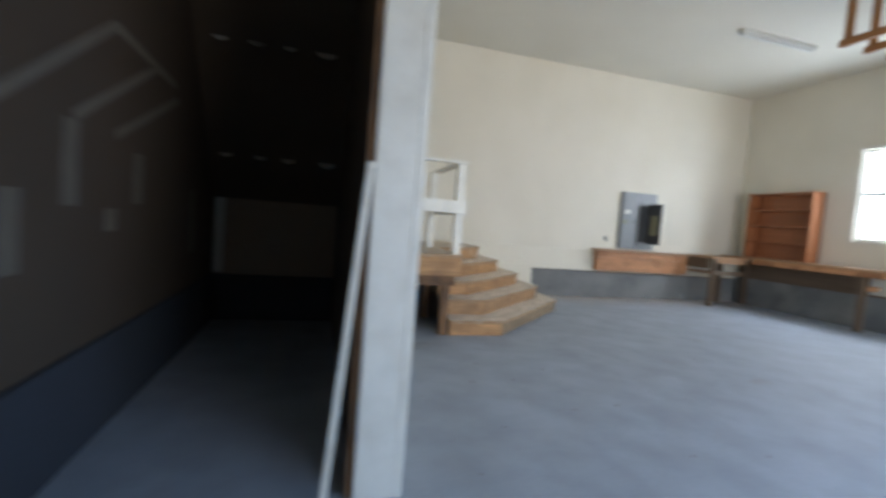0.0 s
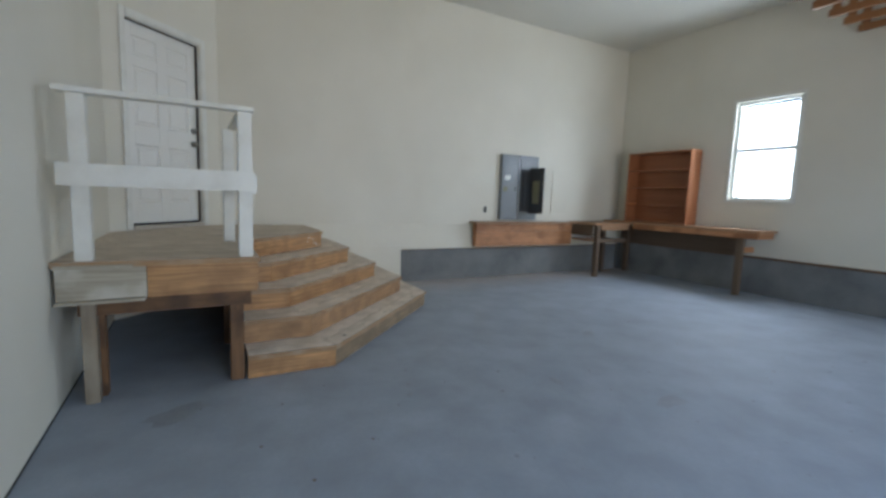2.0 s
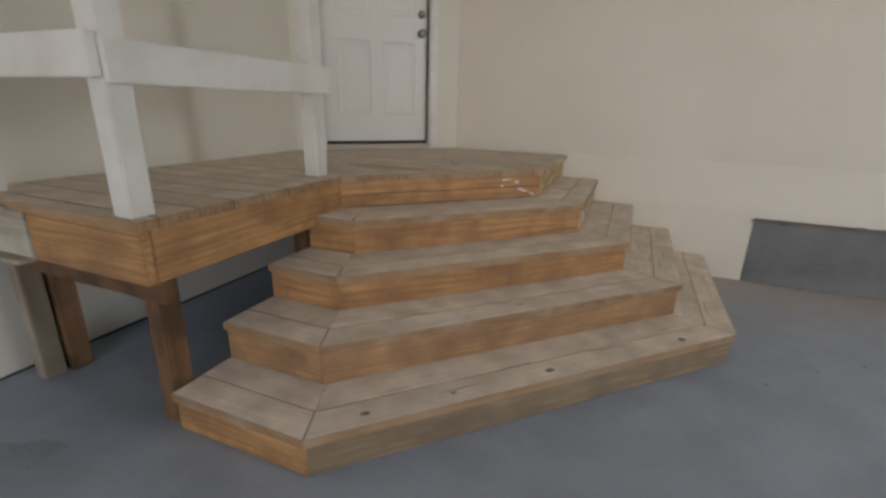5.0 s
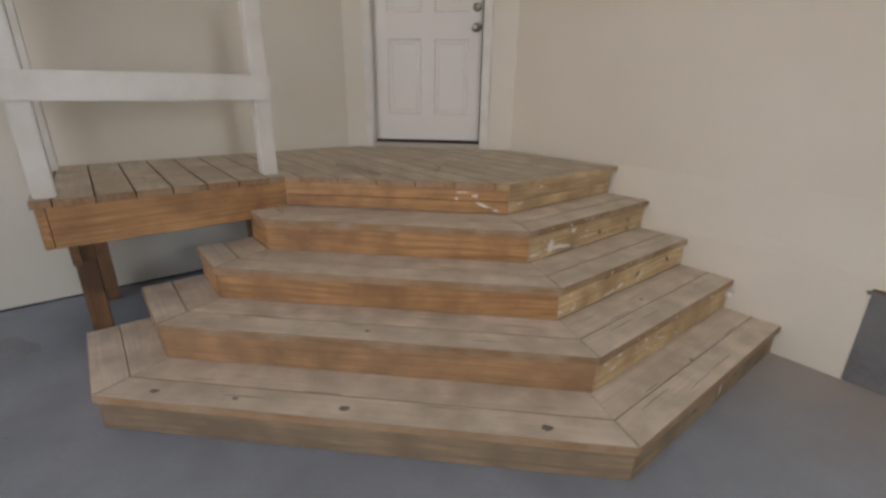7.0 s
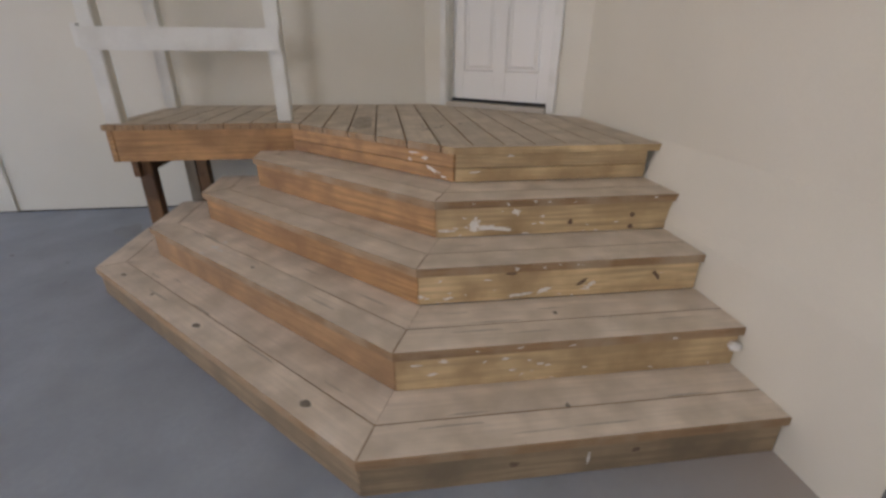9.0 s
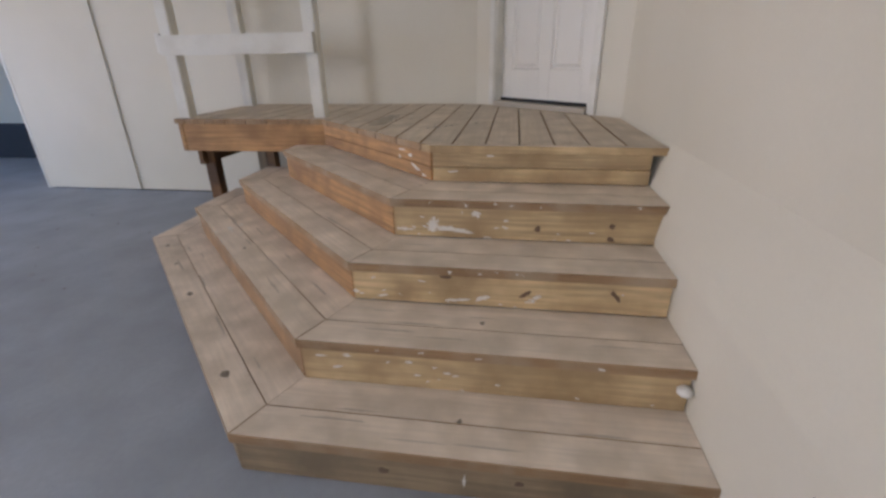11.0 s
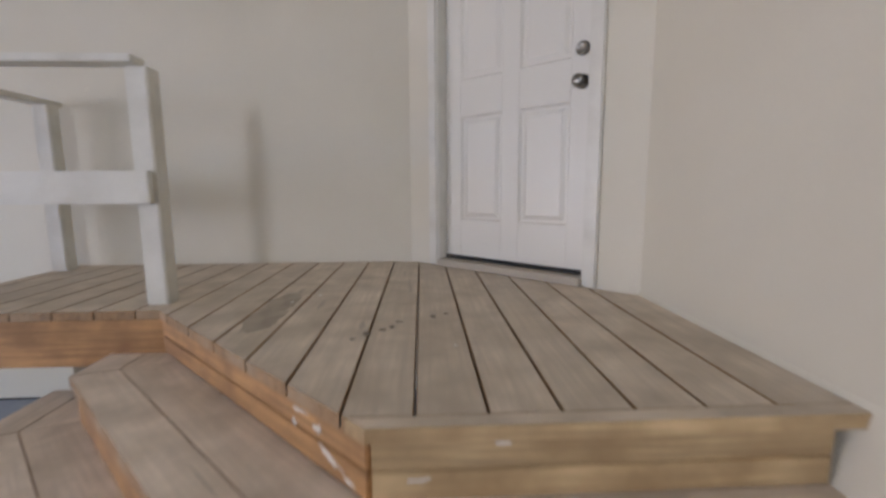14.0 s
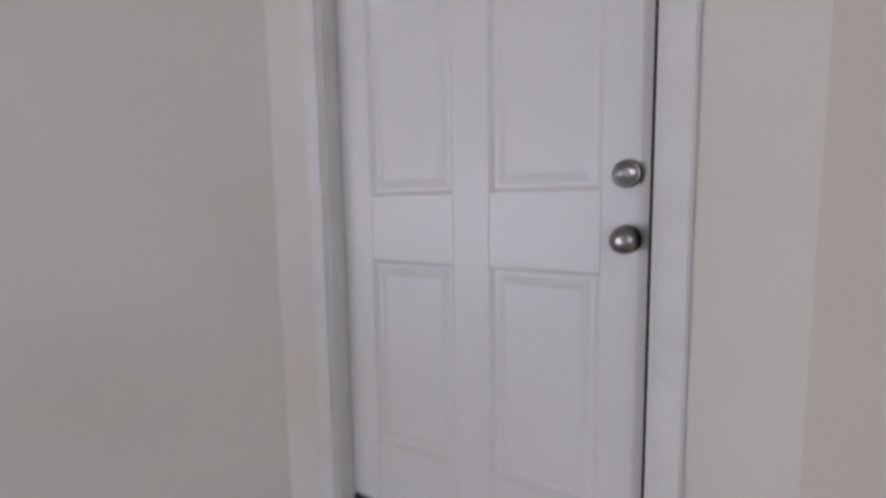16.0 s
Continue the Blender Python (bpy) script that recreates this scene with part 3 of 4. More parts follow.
# rim boards
beam("fascia", (0.47, YL + 0.019, zf - 0.1), (XA, YL + 0.019, zf - 0.1), 0.2, 0.038, RISER, landing, 0.004, side=(0, -1, 0))
beam("fascia", (0.02, YL + 0.012, zf - 0.1), (0.468, YL + 0.012, zf - 0.1), 0.2, 0.038, GREYWOOD, landing, 0.004, "greyed and paint-spotted board", side=(0, -1, 0))
beam("trim_strip", (0.02, YL - 0.02, zf - 0.205), (0.46, YL - 0.02, zf - 0.2), 0.018, 0.07, GREYWOOD, landing, 0.003, "splintered grey strip", side=(0, -1, 0))
beam("trim_strip", (0.02, YL - 0.022, ZL - 0.03), (0.40, YL - 0.018, ZL - 0.03), 0.02, 0.03, GREYWOOD, landing, 0.003, side=(0, -1, 0))
beam("fascia", (XA - 0.019, YL + 0.04, zf - 0.1), (XA - 0.019, XA - GL + 0.01, zf - 0.1), 0.2, 0.038, RISER, landing, 0.004, side=(1, 0, 0))
h2 = (zf - STEP[3][3]) / 2 - 0.002
r = math.sqrt(0.5)
for i, mat in ((0, RISER), (1, RISER)):
    zc = STEP[3][3] + 0.003 + h2 * (i + 0.5) + 0.001 * i
    a, b = Vector((XA, XA - GL, zc)), Vector((XL, XL - GL, zc))
    nrm = Vector((r, -r, 0))
    beam("fascia", a - nrm * 0.017, b - nrm * 0.017, h2 - 0.002, 0.034, mat, landing, 0.003, side=tuple(nrm))
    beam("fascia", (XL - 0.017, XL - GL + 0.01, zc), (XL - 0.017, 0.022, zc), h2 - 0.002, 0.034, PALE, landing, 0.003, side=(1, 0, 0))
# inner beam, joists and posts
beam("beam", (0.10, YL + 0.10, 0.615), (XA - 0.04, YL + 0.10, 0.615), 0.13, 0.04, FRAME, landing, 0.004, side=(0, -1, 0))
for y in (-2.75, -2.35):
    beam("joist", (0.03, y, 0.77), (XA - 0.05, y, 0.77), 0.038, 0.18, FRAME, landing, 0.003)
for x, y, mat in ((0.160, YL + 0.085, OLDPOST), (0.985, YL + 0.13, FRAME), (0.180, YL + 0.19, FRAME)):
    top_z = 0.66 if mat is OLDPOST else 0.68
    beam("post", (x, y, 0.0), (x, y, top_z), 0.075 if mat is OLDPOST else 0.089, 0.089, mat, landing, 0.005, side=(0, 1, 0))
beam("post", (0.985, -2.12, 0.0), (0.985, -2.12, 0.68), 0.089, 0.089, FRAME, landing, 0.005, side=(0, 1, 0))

railing = thing("deck_railing", (0.6, -3.05, ZL), "white painted wooden guard railing at the deck edge", "railing")
for x, y, zt in ((0.16, YL + 0.045, 1.87), (1.045, YL + 0.05, 1.87), (1.005, -2.01, 1.87)):
    beam("post", (x, y, ZL), (x, y, zt), 0.089, 0.089, TRIMW, railing, 0.006, side=(0, 1, 0))
beam("top_rail", (0.06, YL + 0.02, 1.885), (1.10, YL + 0.02, 1.885), 0.10, 0.03, TRIMW, railing, 0.004)
beam("top_rail", (1.06, YL + 0.08, 1.885), (1.06, -1.99, 1.885), 0.10, 0.03, TRIMW, railing, 0.004)
beam("middle_rail", (0.06, YL - 0.02, 1.41), (1.10, YL - 0.02, 1.41), 0.13, 0.036, TRIMW, railing, 0.004, side=(0, -1, 0))
beam("middle_rail", (1.100, YL - 0.0, 1.395), (1.085, -1.97, 1.395), 0.13, 0.036, TRIMW, railing, 0.004, side=(1, 0, 0))

# ---- window ----
window = thing("window_1", (WX, -2.59, WZ0), "white double-hung window with bright daylight outside", "window", kind="structure")
for y0, y1, z0, z1 in ((WY0, WY0 + 0.05, WZ0, WZ1), (WY1 - 0.05, WY1, WZ0, WZ1), (WY0 + 0.05, WY1 - 0.05, WZ0, WZ0 + 0.05), (WY0 + 0.05, WY1 - 0.05, WZ1 - 0.05, WZ1)):
    part("window_frame", block(WX + 0.04, WX + 0.12, y0, y1, z0, z1, 0.004), TRIMW, window)
zm = (WZ0 + WZ1) / 2 + 0.02
part("meeting_rail", block(WX + 0.05, WX + 0.10, WY0 + 0.05, WY1 - 0.05, zm - 0.03, zm + 0.03, 0.004), TRIMW, window)
part("window_sill", block(WX - 0.04, WX + 0.06, WY0 - 0.05, WY1 + 0.05, WZ0 - 0.03, WZ0 - 0.002, 0.006), TRIMW, window)
for y0, y1 in ((WY0 - 0.05, WY0 - 0.002), (WY1 + 0.002, WY1 + 0.05)):
    part("casing", block(WX - 0.014, WX - 0.001, y0, y1, WZ0, WZ1 + 0.05, 0.003), TRIMW, window)
part("casing", block(WX - 0.014, WX - 0.001, WY0 - 0.002, WY1 + 0.002, WZ1 + 0.002, WZ1 + 0.05, 0.003), TRIMW, window)
for z0, z1 in ((WZ0 + 0.05, zm - 0.022), (zm + 0.022, WZ1 - 0.05)):
    p = part("pane", block(WX + 0.075, WX + 0.079, WY0 + 0.05, WY1 - 0.05, z0, z1), GLASS, window, "clear glass")
    p.visible_shadow = False

# ---- workbench corner ----
bench = thing("wall_bench", (5.8, -0.15, 0.5), "low red-brown wooden bench box against the wall", "bench")
BX0, BX1, BY = 4.86, 7.03, -0.13
beam("bench_top", (BX0 - 0.06, BY / 2 - 0.03, 0.958), (BX1 + 0.02, BY / 2 - 0.03, 0.958), -BY + 0.07, 0.028, BENCHTOP, bench, 0.004)
for z, hh in ((0.68, 0.255), (0.873, 0.125)):
    beam("front_board", (BX0, BY + 0.012, z), (BX1, BY + 0.012, z), hh, 0.022, REDWOOD, bench, 0.003, side=(0, -1, 0))
beam("end_board", (BX0 + 0.012, BY + 0.03, 0.745), (BX0 + 0.012, -0.02, 0.745), 0.38, 0.022, REDWOOD, bench, 0.003, side=(-1, 0, 0))
beam("bottom_board", (BX0 + 0.03, BY / 2, 0.552), (BX1, BY / 2, 0.552), -BY - 0.06, 0.018, REDWOOD, bench, 0.003)

table = thing("corner_table", (7.4, -0.35, 0), "plain wooden work table standing in the corner", "table")
beam("tabletop", (7.05, -0.34, 0.965), (7.98, -0.34, 0.965), 0.68, 0.04, BENCHTOP, table, 0.004)
beam("leg", (7.18, -0.62, 0), (7.18, -0.62, 0.945), 0.085, 0.085, BENCHLEG, table, 0.004, side=(0, 1, 0))
beam("leg", (7.90, -0.12, 0), (7.90, -0.12, 0.945), 0.085, 0.085, BENCHLEG, table, 0.004, side=(0, 1, 0))
beam("apron", (7.23, -0.655, 0.90), (7.95, -0.655, 0.90), 0.085, 0.03, BENCHTOP, table, 0.003, side=(0, -1, 0))
beam("side_board", (7.085, -0.60, 0.84), (7.085, -0.02, 0.84), 0.20, 0.025, BENCHLEG, table, 0.003, "dark brown board", side=(-1, 0, 0))
beam("lower_shelf", (7.07, -0.36, 0.66), (7.95, -0.36, 0.66), 0.5, 0.03, BENCHTOP, table, 0.003)
beam("shelf_edge", (7.23, -0.62, 0.66), (7.95, -0.62, 0.66), 0.09, 0.02, BENCHLEG, table, 0.003, side=(0, -1, 0))

long_bench = thing("workbench", (8.1, -1.6, 0), "long wooden workbench along the wall under the window", "workbench")
for i in range(3):
    xx = 8.085 + i * 0.172
    beam("top_board", (xx, -0.02, 1.0), (xx, -2.92, 1.0), 0.168, 0.04, BENCHTOP, long_bench, 0.004)
beam("front_apron", (8.02, -0.72, 0.935), (8.02, -2.9, 0.935), 0.09, 0.035, REDWOOD, long_bench, 0.003, side=(-1, 0, 0))
beam("end_apron", (8.05, -2.88, 0.935), (8.46, -2.88, 0.935), 0.09, 0.03, REDWOOD, long_bench, 0.003, side=(0, -1, 0))
for y, x in ((-2.62, 8.09), (-0.30, 8.40)):
    beam("leg", (x, y, 0), (x, y, 0.978), 0.085, 0.085, BENCHLEG, long_bench, 0.004, side=(0, 1, 0))
beam("back_board", (8.45, -0.1, 0.75), (8.45, -2.5, 0.75), 0.34, 0.02, BENCHLEG, long_bench, 0.003, side=(-1, 0, 0))
beam("brace", (8.14, -2.62, 0.70), (8.46, -2.62, 0.70), 0.085, 0.035, REDWOOD, long_bench, 0.003, side=(0, -1, 0))

case = thing("bookcase", (8.3, -0.8, 1.0), "red-brown stained open bookcase with empty shelves standing on the bench", "bookcase")
X0, X1, Y0, Y1, Z0, Z1 = 8.21, 8.51, -1.61, -0.36, 1.021, 2.33
for y in (Y0, Y1):
    beam("side_panel", ((X0 + X1) / 2, y, Z0), ((X0 + X1) / 2, y, Z1), 0.024, X1 - X0, SHELFW, case, 0.003, side=(1, 0, 0))
beam("back_panel", (X1 - 0.008, Y0 + 0.014, (Z0 + Z1) / 2), (X1 - 0.008, Y1 - 0.014, (Z0 + Z1) / 2), Z1 - Z0, 0.012, SHELFW, case, 0.002, side=(1, 0, 0))
for i in range(5):
    z = Z0 + 0.02 + (Z1 - Z0 - 0.04) * i / 4
    beam("shelf", ((X0 + X1) / 2 - 0.012, Y0 + 0.013, z), ((X0 + X1) / 2 - 0.012, Y1 - 0.013, z), X1 - X0 - 0.03, 0.024, SHELFW, case, 0.003)

# ---- electrical cabinets ----


def cabinet(x0, x1, z0, z1, label):
    ob = thing("breaker_panel", ((x0 + x1) / 2, UP, z0), label, "breaker panel", "breaker panels on the wall")
    part("body", block(x0, x1, UP - 0.07, UP, z0, z1, 0.004), PANELG, ob)
    part("cover", block(x0 + 0.012, x1 - 0.012, UP - 0.078, UP - 0.0705, z0 + 0.012, z1 - 0.012, 0.003), PANELG, ob)
    return ob


c1 = cabinet(5.43, 5.81, 1.00, 2.14, "tall grey steel breaker panel with closed cover and small labels")
part("label", block(5.50, 5.62, UP - 0.08, UP - 0.0785, 1.70, 1.78), LABELW, c1, "white paper label")
part("label", block(5.48, 5.56, UP - 0.08, UP - 0.0785, 1.50, 1.58), LABELY, c1, "yellow paper label")
part("latch", block(5.72, 5.745, UP - 0.086, UP - 0.0785, 1.52, 1.58, 0.002), DARK, c1)
part("filler_strip", block(5.808, 5.822, UP - 0.08, UP - 0.02, 1.0, 2.12, 0.002), STEEL, c1, "bright metal strip")
c2 = cabinet(5.82, 6.25, 1.00, 2.14, "tall grey steel breaker panel with its dark door swung open")
part("breaker_recess", block(5.85, 6.13, UP - 0.081, UP - 0.0785, 1.15, 1.90), DARK, c2, "dark breaker compartment")
for i in range(12):
    for x in (5.90, 6.0):
        part("breaker", block(x, x + 0.085, UP - 0.098, UP - 0.0812, 1.20 + i * 0.055, 1.245 + i * 0.055, 0.003), DARK, c2)
dm = Matrix.Translation((6.06, UP - 0.082, 1.10)) @ Matrix.Rotation(radians(-77), 4, 'Z')
dr = part("door", block(0, 0.31, -0.012, 0.0, 0.02, 0.83, 0.003), DARK, c2, "dark steel door swung open", dm)
part("door_label", block(0.08, 0.22, -0.0145, -0.0125, 0.2, 0.6), LABELY, dr, "faded circuit list", dm)
flat = thing("wall_cover", (6.8, UP, 1.1), "white painted blank cover plate on the wall", "cover plate")
part("plate", block(6.66, 7.04, UP - 0.014, UP, 1.14, 1.93, 0.005), PAINT, flat)
for x, z in ((5.16, 1.17), (6.42, 1.17)):
    o = thing("wall_outlet", (x, UP, z), "small dark wall outlet without cover plate", "outlet", "outlets")
    part("box", block(x - 0.025, x + 0.025, UP - 0.012, UP, z - 0.05, z + 0.05, 0.004), DARK, o)

# ---- under the ceiling ----
rack = thing("ceiling_rack", (7, -4.2, 3.7), "open rack of brown lumber hung from the ceiling", "rack")
for i in range(8):
    x = 5.50 + i * 0.417
    beam("crossbar", (x, -4.835, 3.74), (x, -3.60, 3.74), 0.04, 0.085, RACKW, rack, 0.003)
    beam("hanger", (x + 0.04, -3.66, 3.705), (x + 0.04, -3.66, CEIL), 0.04, 0.085, RACKW, rack, 0.003, side=(0, 1, 0))
    beam("hanger", (x + 0.04, -4.25, 3.705), (x + 0.04, -4.25, CEIL), 0.04, 0.085, RACKW, rack, 0.003, side=(0, 1, 0))
beam("ledger", (5.45, -4.815, 3.825), (8.50, -4.815, 3.825), 0.085, 0.04, RACKW, rack, 0.003, side=(0, -1, 0))
beam("runner", (5.45, -4.0, 4.40), (8.50, -4.0, 4.40), 0.085, 0.04, RACKW, rack, 0.003)

strip = thing("ceiling_light", (6.1, -2.31, CEIL), "unlit white strip light fixture on the ceiling", "ceiling light")
part("housing", block(5.38, 6.82, -2.37, -2.25, CEIL - 0.06, CEIL, 0.008), FIXTURE, strip)
part("diffuser", block(5.40, 6.80, -2.35, -2.27, CEIL - 0.085, CEIL - 0.061, 0.01), FIXTURE, strip)

track = thing("door_track", (6.6, -6.5, 3.7), "galvanised steel overhead door track hung from the ceiling", "door track")
beam("rail", (6.6, -5.22, 3.76), (6.6, -9.4, 3.72), 0.03, 0.06, STEEL, track, 0.003)
for y in (-5.24, -7.4, -9.2):
    beam("hanger", (6.6, y, 3.75), (6.6, y, CEIL), 0.03, 0.035, STEEL, track, 0.002, side=(0, 1, 0))

# ---- marks on the wood and floor ----


def mark(name, at, normal, wide, high, mat, parent, seed, turn=0.0, label="", thick=0.0012):
    """A thin uneven patch lying on a surface."""
    rn = random.Random(seed)
    n = 22 if mat is SPLATTER else 14
    bm = bmesh.new()
    low, top = [], []
    for i in range(n):
        a = 2 * math.pi * i / n
        k = rn.uniform(0.3, 1.12) if mat is SPLATTER else rn.uniform(0.6, 1.1)
        low.append(bm.verts.new((math.cos(a) * wide / 2 * k, math.sin(a) * high / 2 * k, 0)))
        top.append(bm.verts.new((math.cos(a) * wide / 2 * k * 0.93, math.sin(a) * high / 2 * k * 0.93, thick)))
    bm.faces.new(top)
    bm.faces.new(list(reversed(low)))
    for i in range(n):
        bm.faces.new((low[i], low[(i + 1) % n], top[(i + 1) % n], top[i]))
    z = Vector(normal).normalized()
    x = Vector((0, 0, 1)).cross(z)
    x = x.normalized() if x.length > 0.1 else Vector((1, 0, 0))
    y = z.cross(x)
    m = Matrix((x, y, z)).transposed().to_4x4()
    m.translation = at
    return part(name, bm, mat, parent, label, m @ Matrix.Rotation(radians(turn), 4, 'Z'))


R4, R3, R2, R1 = [STEP[i][2] - 0.0158 for i in (3, 2, 1, 0)]
for i, (x, y, z, w, h, t) in enumerate((
        (R4, -0.96, 0.585, 0.07, 0.055, 10), (R4, -0.85, 0.572, 0.16, 0.022, 0), (R4, -0.77, 0.652, 0.045, 0.03, 0), (R4, -0.63, 0.625, 0.03, 0.012, 0),
        (R4, -1.06, 0.57, 0.05, 0.012, 0), (R3, -0.70, 0.405, 0.05, 0.028, 20), (R3, -0.79, 0.388, 0.07, 0.012, 5), (R3, -1.12, 0.388, 0.055, 0.016, 8),
        (R3, -1.21, 0.39, 0.025, 0.012, 0), (R3, -0.52, 0.395, 0.05, 0.012, 0), (R2, -1.18, 0.30, 0.03, 0.02, 0), (R2, -1.28, 0.29, 0.05, 0.008, 0),
        (R2, -0.95, 0.29, 0.03, 0.015, 0), (R2, -1.22, 0.245, 0.04, 0.012, 10), (R2, -0.81, 0.255, 0.03, 0.012, 0), (R2, -0.02, 0.26, 0.03, 0.05, 0),
        (R1, -0.72, 0.07, 0.012, 0.06, 0), (XL + 0.0008, -0.72, 0.85, 0.05, 0.01, 0), (XL + 0.0008, -0.9, 0.77, 0.06, 0.012, 5),
        (R4, -0.955, 0.60, 0.05, 0.075, 0), (R4, -0.90, 0.578, 0.12, 0.03, 8), (R4, -0.82, 0.566, 0.09, 0.02, -5), (R4, -0.755, 0.648, 0.035, 0.04, 30), (R4, -1.10, 0.572, 0.06, 0.02, 0),
        (R3, -0.715, 0.398, 0.06, 0.02, 30), (R3, -0.83, 0.384, 0.06, 0.014, 0), (R3, -1.235, 0.40, 0.03, 0.022, 20), (R3, -0.50, 0.415, 0.05, 0.02, 30))):
    mark("paint_splash", (x, y, z), (1, 0, 0), w, h, SPLATTER, steps if x != XL + 0.0008 else landing, 40 + i, t, "dried white paint", thick=0.0012 + 0.0003 * (i % 7))
for i, (f, z, w, h, t) in enumerate(((0.80, 0.84, 0.10, 0.014, 5), (0.86, 0.82, 0.05, 0.03, -20), (0.90, 0.765, 0.12, 0.022, -18), (0.95, 0.74, 0.06, 0.014, -10), (0.78, 0.80, 0.03, 0.02, 0))):
    a, b = Vector((XA, XA - GL, z)), Vector((XL, XL - GL, z))
    mark("paint_splash", a.lerp(b, f) + Vector((1, -1, 0)) * 0.0006, (1, -1, 0), w, h, SPLATTER, landing, 70 + i, t, "dried white paint")
for i, (x, y, z, w, h, t) in enumerate((
        (R4, -0.49, 0.59, 0.022, 0.028, 0), (R4, -0.18, 0.555, 0.025, 0.02, 0), (R4, -0.18, 0.615, 0.02, 0.02, 0), (R3, -0.545, 0.425, 0.05, 0.018, 35),
        (R3, -0.20, 0.44, 0.045, 0.018, -50), (R3, -0.86, 0.485, 0.045, 0.012, 0), (R1, -0.98, 0.075, 0.03, 0.022, 0), (R1, -0.55, 0.085, 0.025, 0.018, 0))):
    mark("wood_knot", (x, y, z), (1, 0, 0), w * 1.4, h * 1.3, KNOT, steps, 90 + i, t)
for i, (x, y, k, w, h, t) in enumerate(((1.81, -2.84, 0, 0.05, 0.03, 45), (2.40, -2.25, 0, 0.06, 0.035, 45), (2.975, -1.68, 0, 0.06, 0.035, 45), (2.07, -2.58, 0, 0.03, 0.02, 45),
                                        (3.10, -0.75, 0, 0.03, 0.02, 0), (2.20, -2.02, 1, 0.03, 0.02, 45), (2.78, -0.7, 1, 0.03, 0.02, 0))):
    mark("wood_knot", (x, y, STEP[k][3] + 0.0002), (0, 0, 1), w, h, SPOT, steps, 110 + i, t, thick=0.0005)
for i, (x, y, w, h) in enumerate(((1.48, -1.08, 0.07, 0.04), (1.44, -1.03, 0.04, 0.04), (1.41, -1.0, 0.05, 0.03), (1.29, -0.85, 0.05, 0.03), (1.35, -0.98, 0.03, 0.04), (1.53, -1.12, 0.03, 0.03), (1.26, -0.8, 0.02, 0.03))):
    mark("deck_stain", (x, y, ZL + 0.0002), (0, 0, 1), w * 0.8, h * 0.8, SPOT, landing, 130 + i, thick=0.0008)
for i, (x, y, w, h) in enumerate(((1.16, -1.487, 0.56, 0.15), (1.28, -1.487, 0.34, 0.15), (1.02, -1.487, 0.30, 0.14))):
    mark("deck_stain", (x, y, ZL + 0.0001 + 0.0002 * i), (0, 0, 1), w, h, DARKDECK, landing, 145 + i, 0, "dark worn patch", thick=0.0003)
for i, (x, y, w) in enumerate(((1.04, -1.45, 0.03), (0.92, -1.36, 0.04), (1.61, -0.79, 0.025))):
    mark("paint_splash", (x, y, ZL + 0.0002), (0, 0, 1), w, w * 0.6, SPLATTER, landing, 150 + i, thick=0.0008)
o = mark("floor_stain", (0.63, -3.40, 0.0003), (0, 0, 1), 0.40, 0.24, STAIN, None, 166, 30, thick=0.0006)
tagged(o, "dark grey stain on the concrete floor", "stain")
rnd = random.Random(31)
for i in range(26):
    x = FX + 0.03 + i * 0.052 + rnd.uniform(-0.02, 0.02)
    mark("mortar_crumb", (x, -0.0125, FOUND + rnd.uniform(-0.004, 0.014)), (0, -1, 0), rnd.uniform(0.04, 0.12), rnd.uniform(0.012, 0.034), FOUNDATION, wall_panel, 500 + i, thick=0.006)
rnd = random.Random(23)
for i, (x, y, w, h) in enumerate(((3.107, -4.0, 0.16, 0.09), (2.744, -4.197, 0.05, 0.03), (2.211, -4.661, 0.045, 0.03), (3.6, -4.6, 0.30, 0.16), (2.0, -3.75, 0.09, 0.05), (4.3, -3.2, 0.22, 0.12))):
    o = mark("floor_stain", (x, y, 0.0003), (0, 0, 1), w, h, STAIN, None, 170 + i, rnd.uniform(0, 90), thick=0.0006)
    tagged(o, "dark grey stain on the concrete floor", "stain")
bm = bmesh.new()
for i in range(170):
    x, y, r = rnd.uniform(0.3, 6.5), rnd.uniform(-7.0, -0.1), rnd.uniform(0.004, 0.013)
    if x < 3.35 and y > -3.15:
        continue
    a = rnd.uniform(0, 6.28)
    ring = [bm.verts.new((x + r * rnd.uniform(0.5, 1.4) * math.cos(a + k * 1.257), y + r * rnd.uniform(0.5, 1.4) * math.sin(a + k * 1.257), 0.0004)) for k in range(5)]
    top = bm.verts.new((x, y, 0.0004 + r * 0.3))
    for k in range(5):
        bm.faces.new((ring[k], ring[(k + 1) % 5], top))
tagged(part("floor_grit", bm, SPOT), "small dark specks of grit on the concrete floor", "grit", kind="stuff")
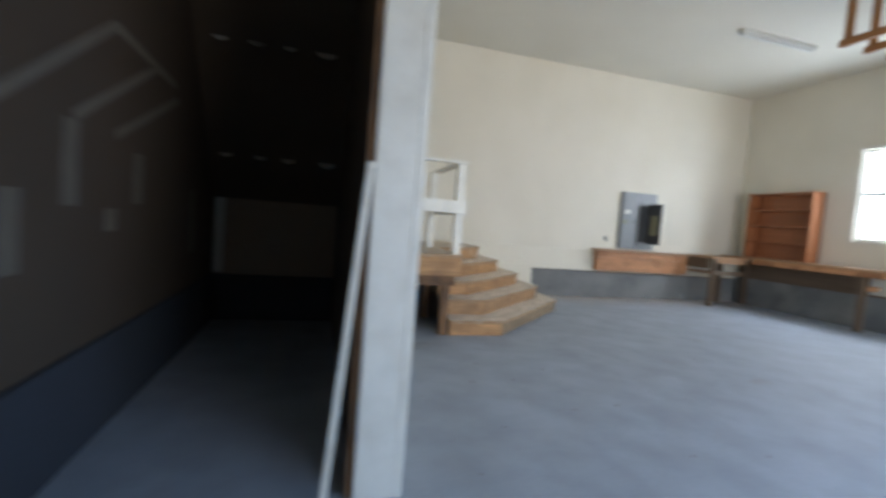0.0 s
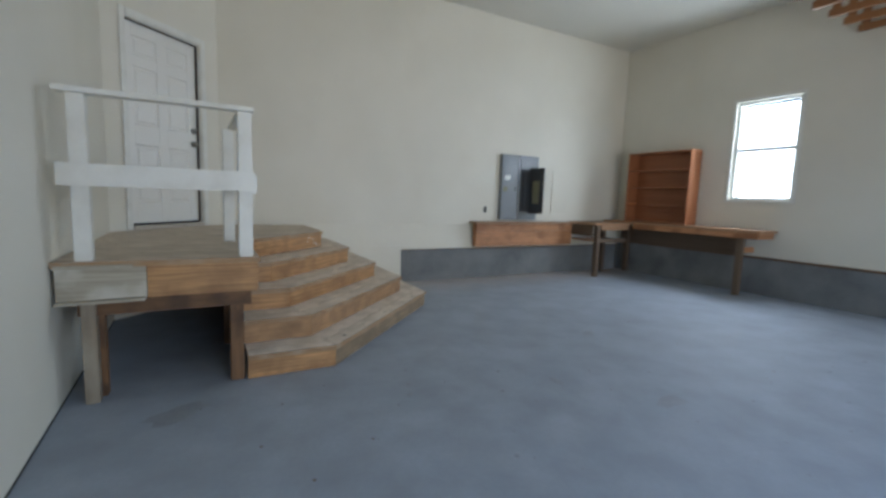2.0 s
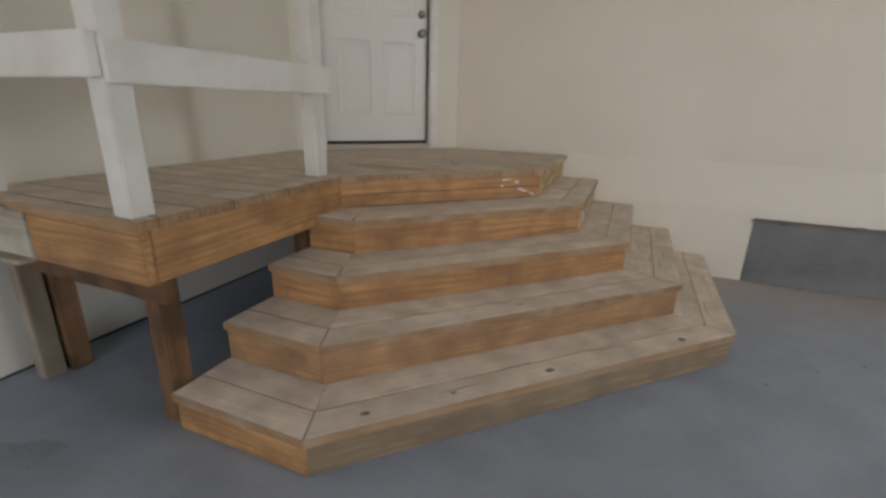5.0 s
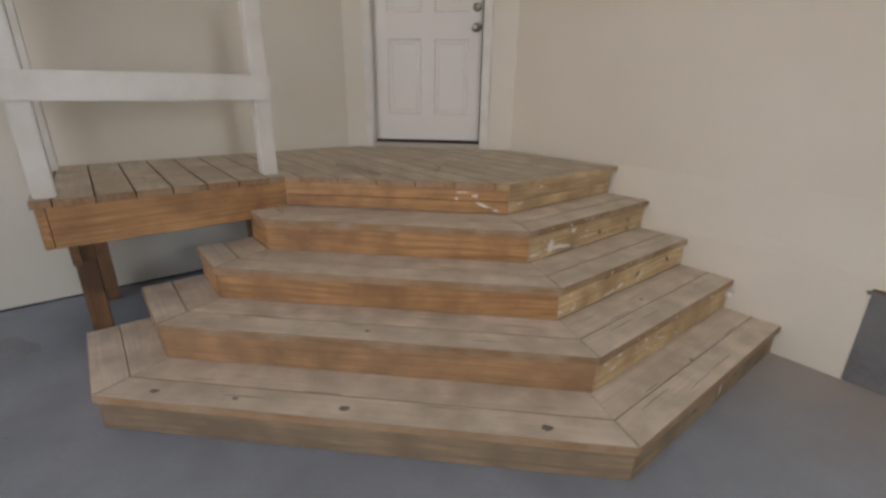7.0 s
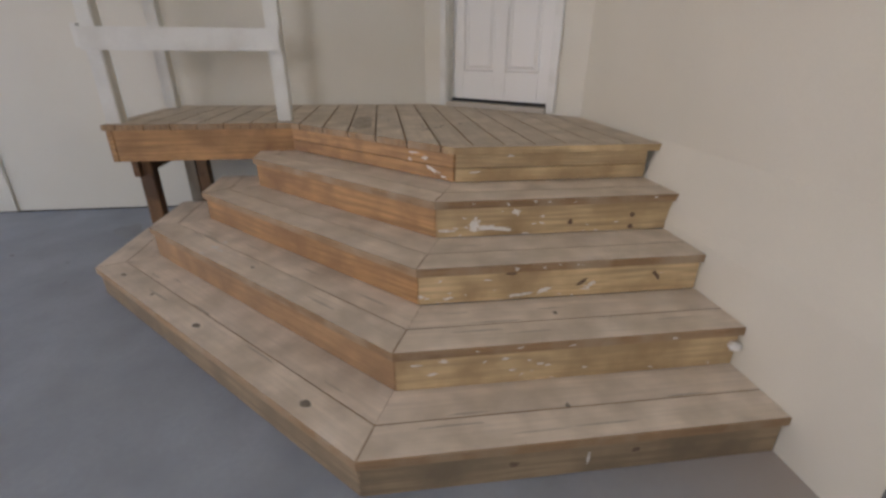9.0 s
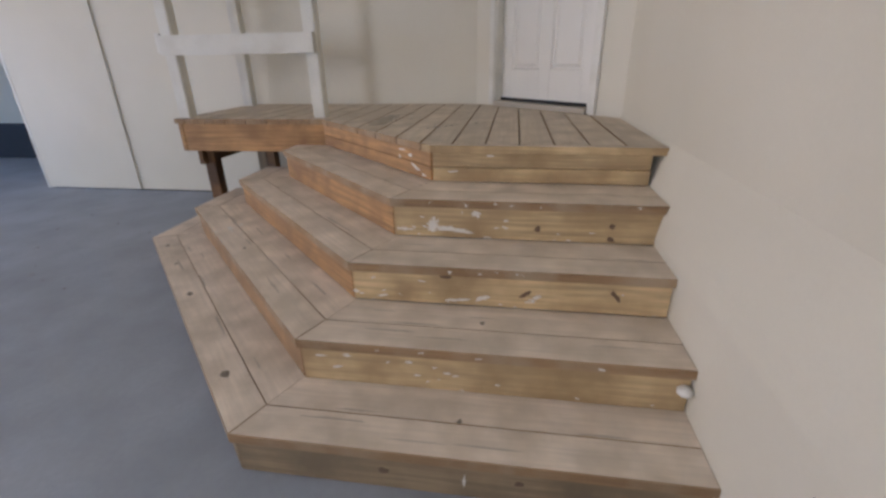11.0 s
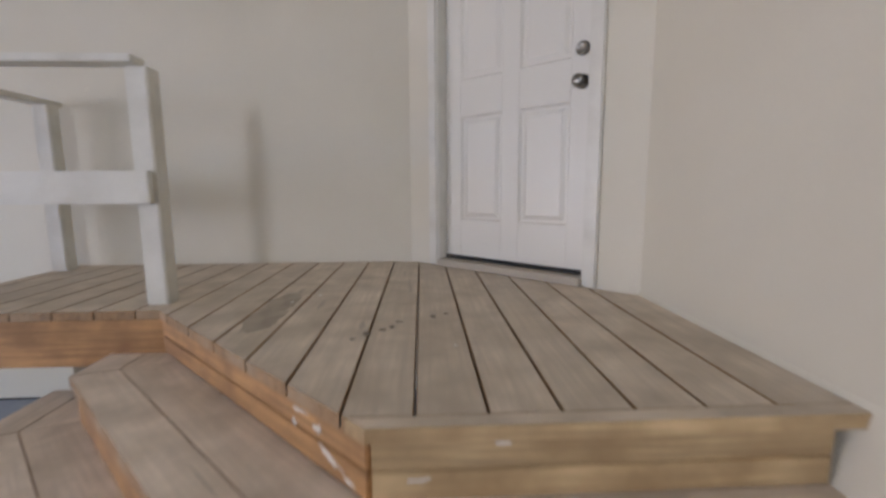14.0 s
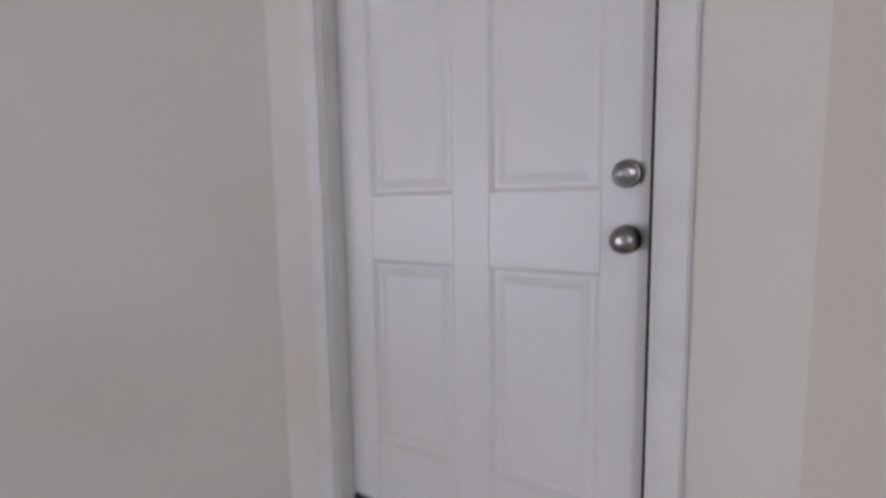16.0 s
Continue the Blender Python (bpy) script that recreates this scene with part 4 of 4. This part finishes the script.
for i, (x, y, z, w, h, t) in enumerate(((1.915, -2.283, 0.3612, 0.10, 0.05, 45), (1.86, -2.25, 0.3612, 0.06, 0.03, 20), (1.97, -2.24, 0.3612, 0.05, 0.02, 60), (1.99, -2.33, 0.3612, 0.03, 0.025, 0))):
    mark("paint_splash", (x, y, z), (0, 0, 1), w, h, SPLATTER, steps, 200 + i, t, "dried white paint", thick=0.0005 + 0.0002 * i)
rnd = random.Random(11)
for i in range(60):
    k = rnd.choice((1, 1, 2, 2, 3, 3, 3))
    x = (R1, R2, R3, R4)[k]
    base, top = STEP[k - 1][3], STEP[k][3] - TH
    y = -abs(rnd.gauss(0.75, 0.35)) - 0.03
    if y < STEP[k][2] - STEP[k][1] + 0.03:
        continue
    w = rnd.uniform(0.005, 0.02)
    on_edge = rnd.random() < 0.35
    xx, zz = (STEP[k][2] + 0.0002, STEP[k][3] - rnd.uniform(0.006, 0.026)) if on_edge else (x, base + rnd.uniform(0.01, 0.9) ** 2 * (top - base) + 0.006)
    mark("paint_splash", (xx, y, zz), (1, 0, 0), w * rnd.uniform(0.8, 2.2), w * 0.55, SPLATTER, steps, 300 + i, rnd.uniform(-25, 25), "dried white paint")
for i in range(34):
    k = rnd.choice((0, 0, 1, 1, 2, 3))
    y, gg, x, z = STEP[k]
    d = rnd.uniform(0.05, 0.24)
    f = rnd.uniform(0.12, 0.9)
    run = rnd.choice((1, 1, 2))
    C = corner_points(*inset(y, gg, x, d))
    p = Vector(C[run]).lerp(Vector(C[run + 1]), f)
    mark("wood_check", (p.x, p.y, z + 0.0001), (0, 0, 1), rnd.uniform(0.10, 0.26), rnd.uniform(0.006, 0.016), WORN, steps, 400 + i, 45 if run == 1 else 90, thick=0.0004)
for i in range(10):
    y = rnd.uniform(-2.9, -0.2)
    x = rnd.uniform(0.35, right_edge(y) - 0.25)
    if x - y < WQ + 0.3:
        continue
    mark("wood_check", (x, y, ZL + 0.0001), (0, 0, 1), rnd.uniform(0.10, 0.3), rnd.uniform(0.01, 0.03), WORN, landing, 430 + i, 0, thick=0.0004)
part("foam_blob", spun([(0.012, -0.018), (0.024, -0.008), (0.026, 0.004), (0.016, 0.016), (0.004, 0.02)], 12), SPLATTER, steps, "white foam filler", Matrix.Translation((STEP[1][2] - 0.002, -0.024, 0.275)), True)
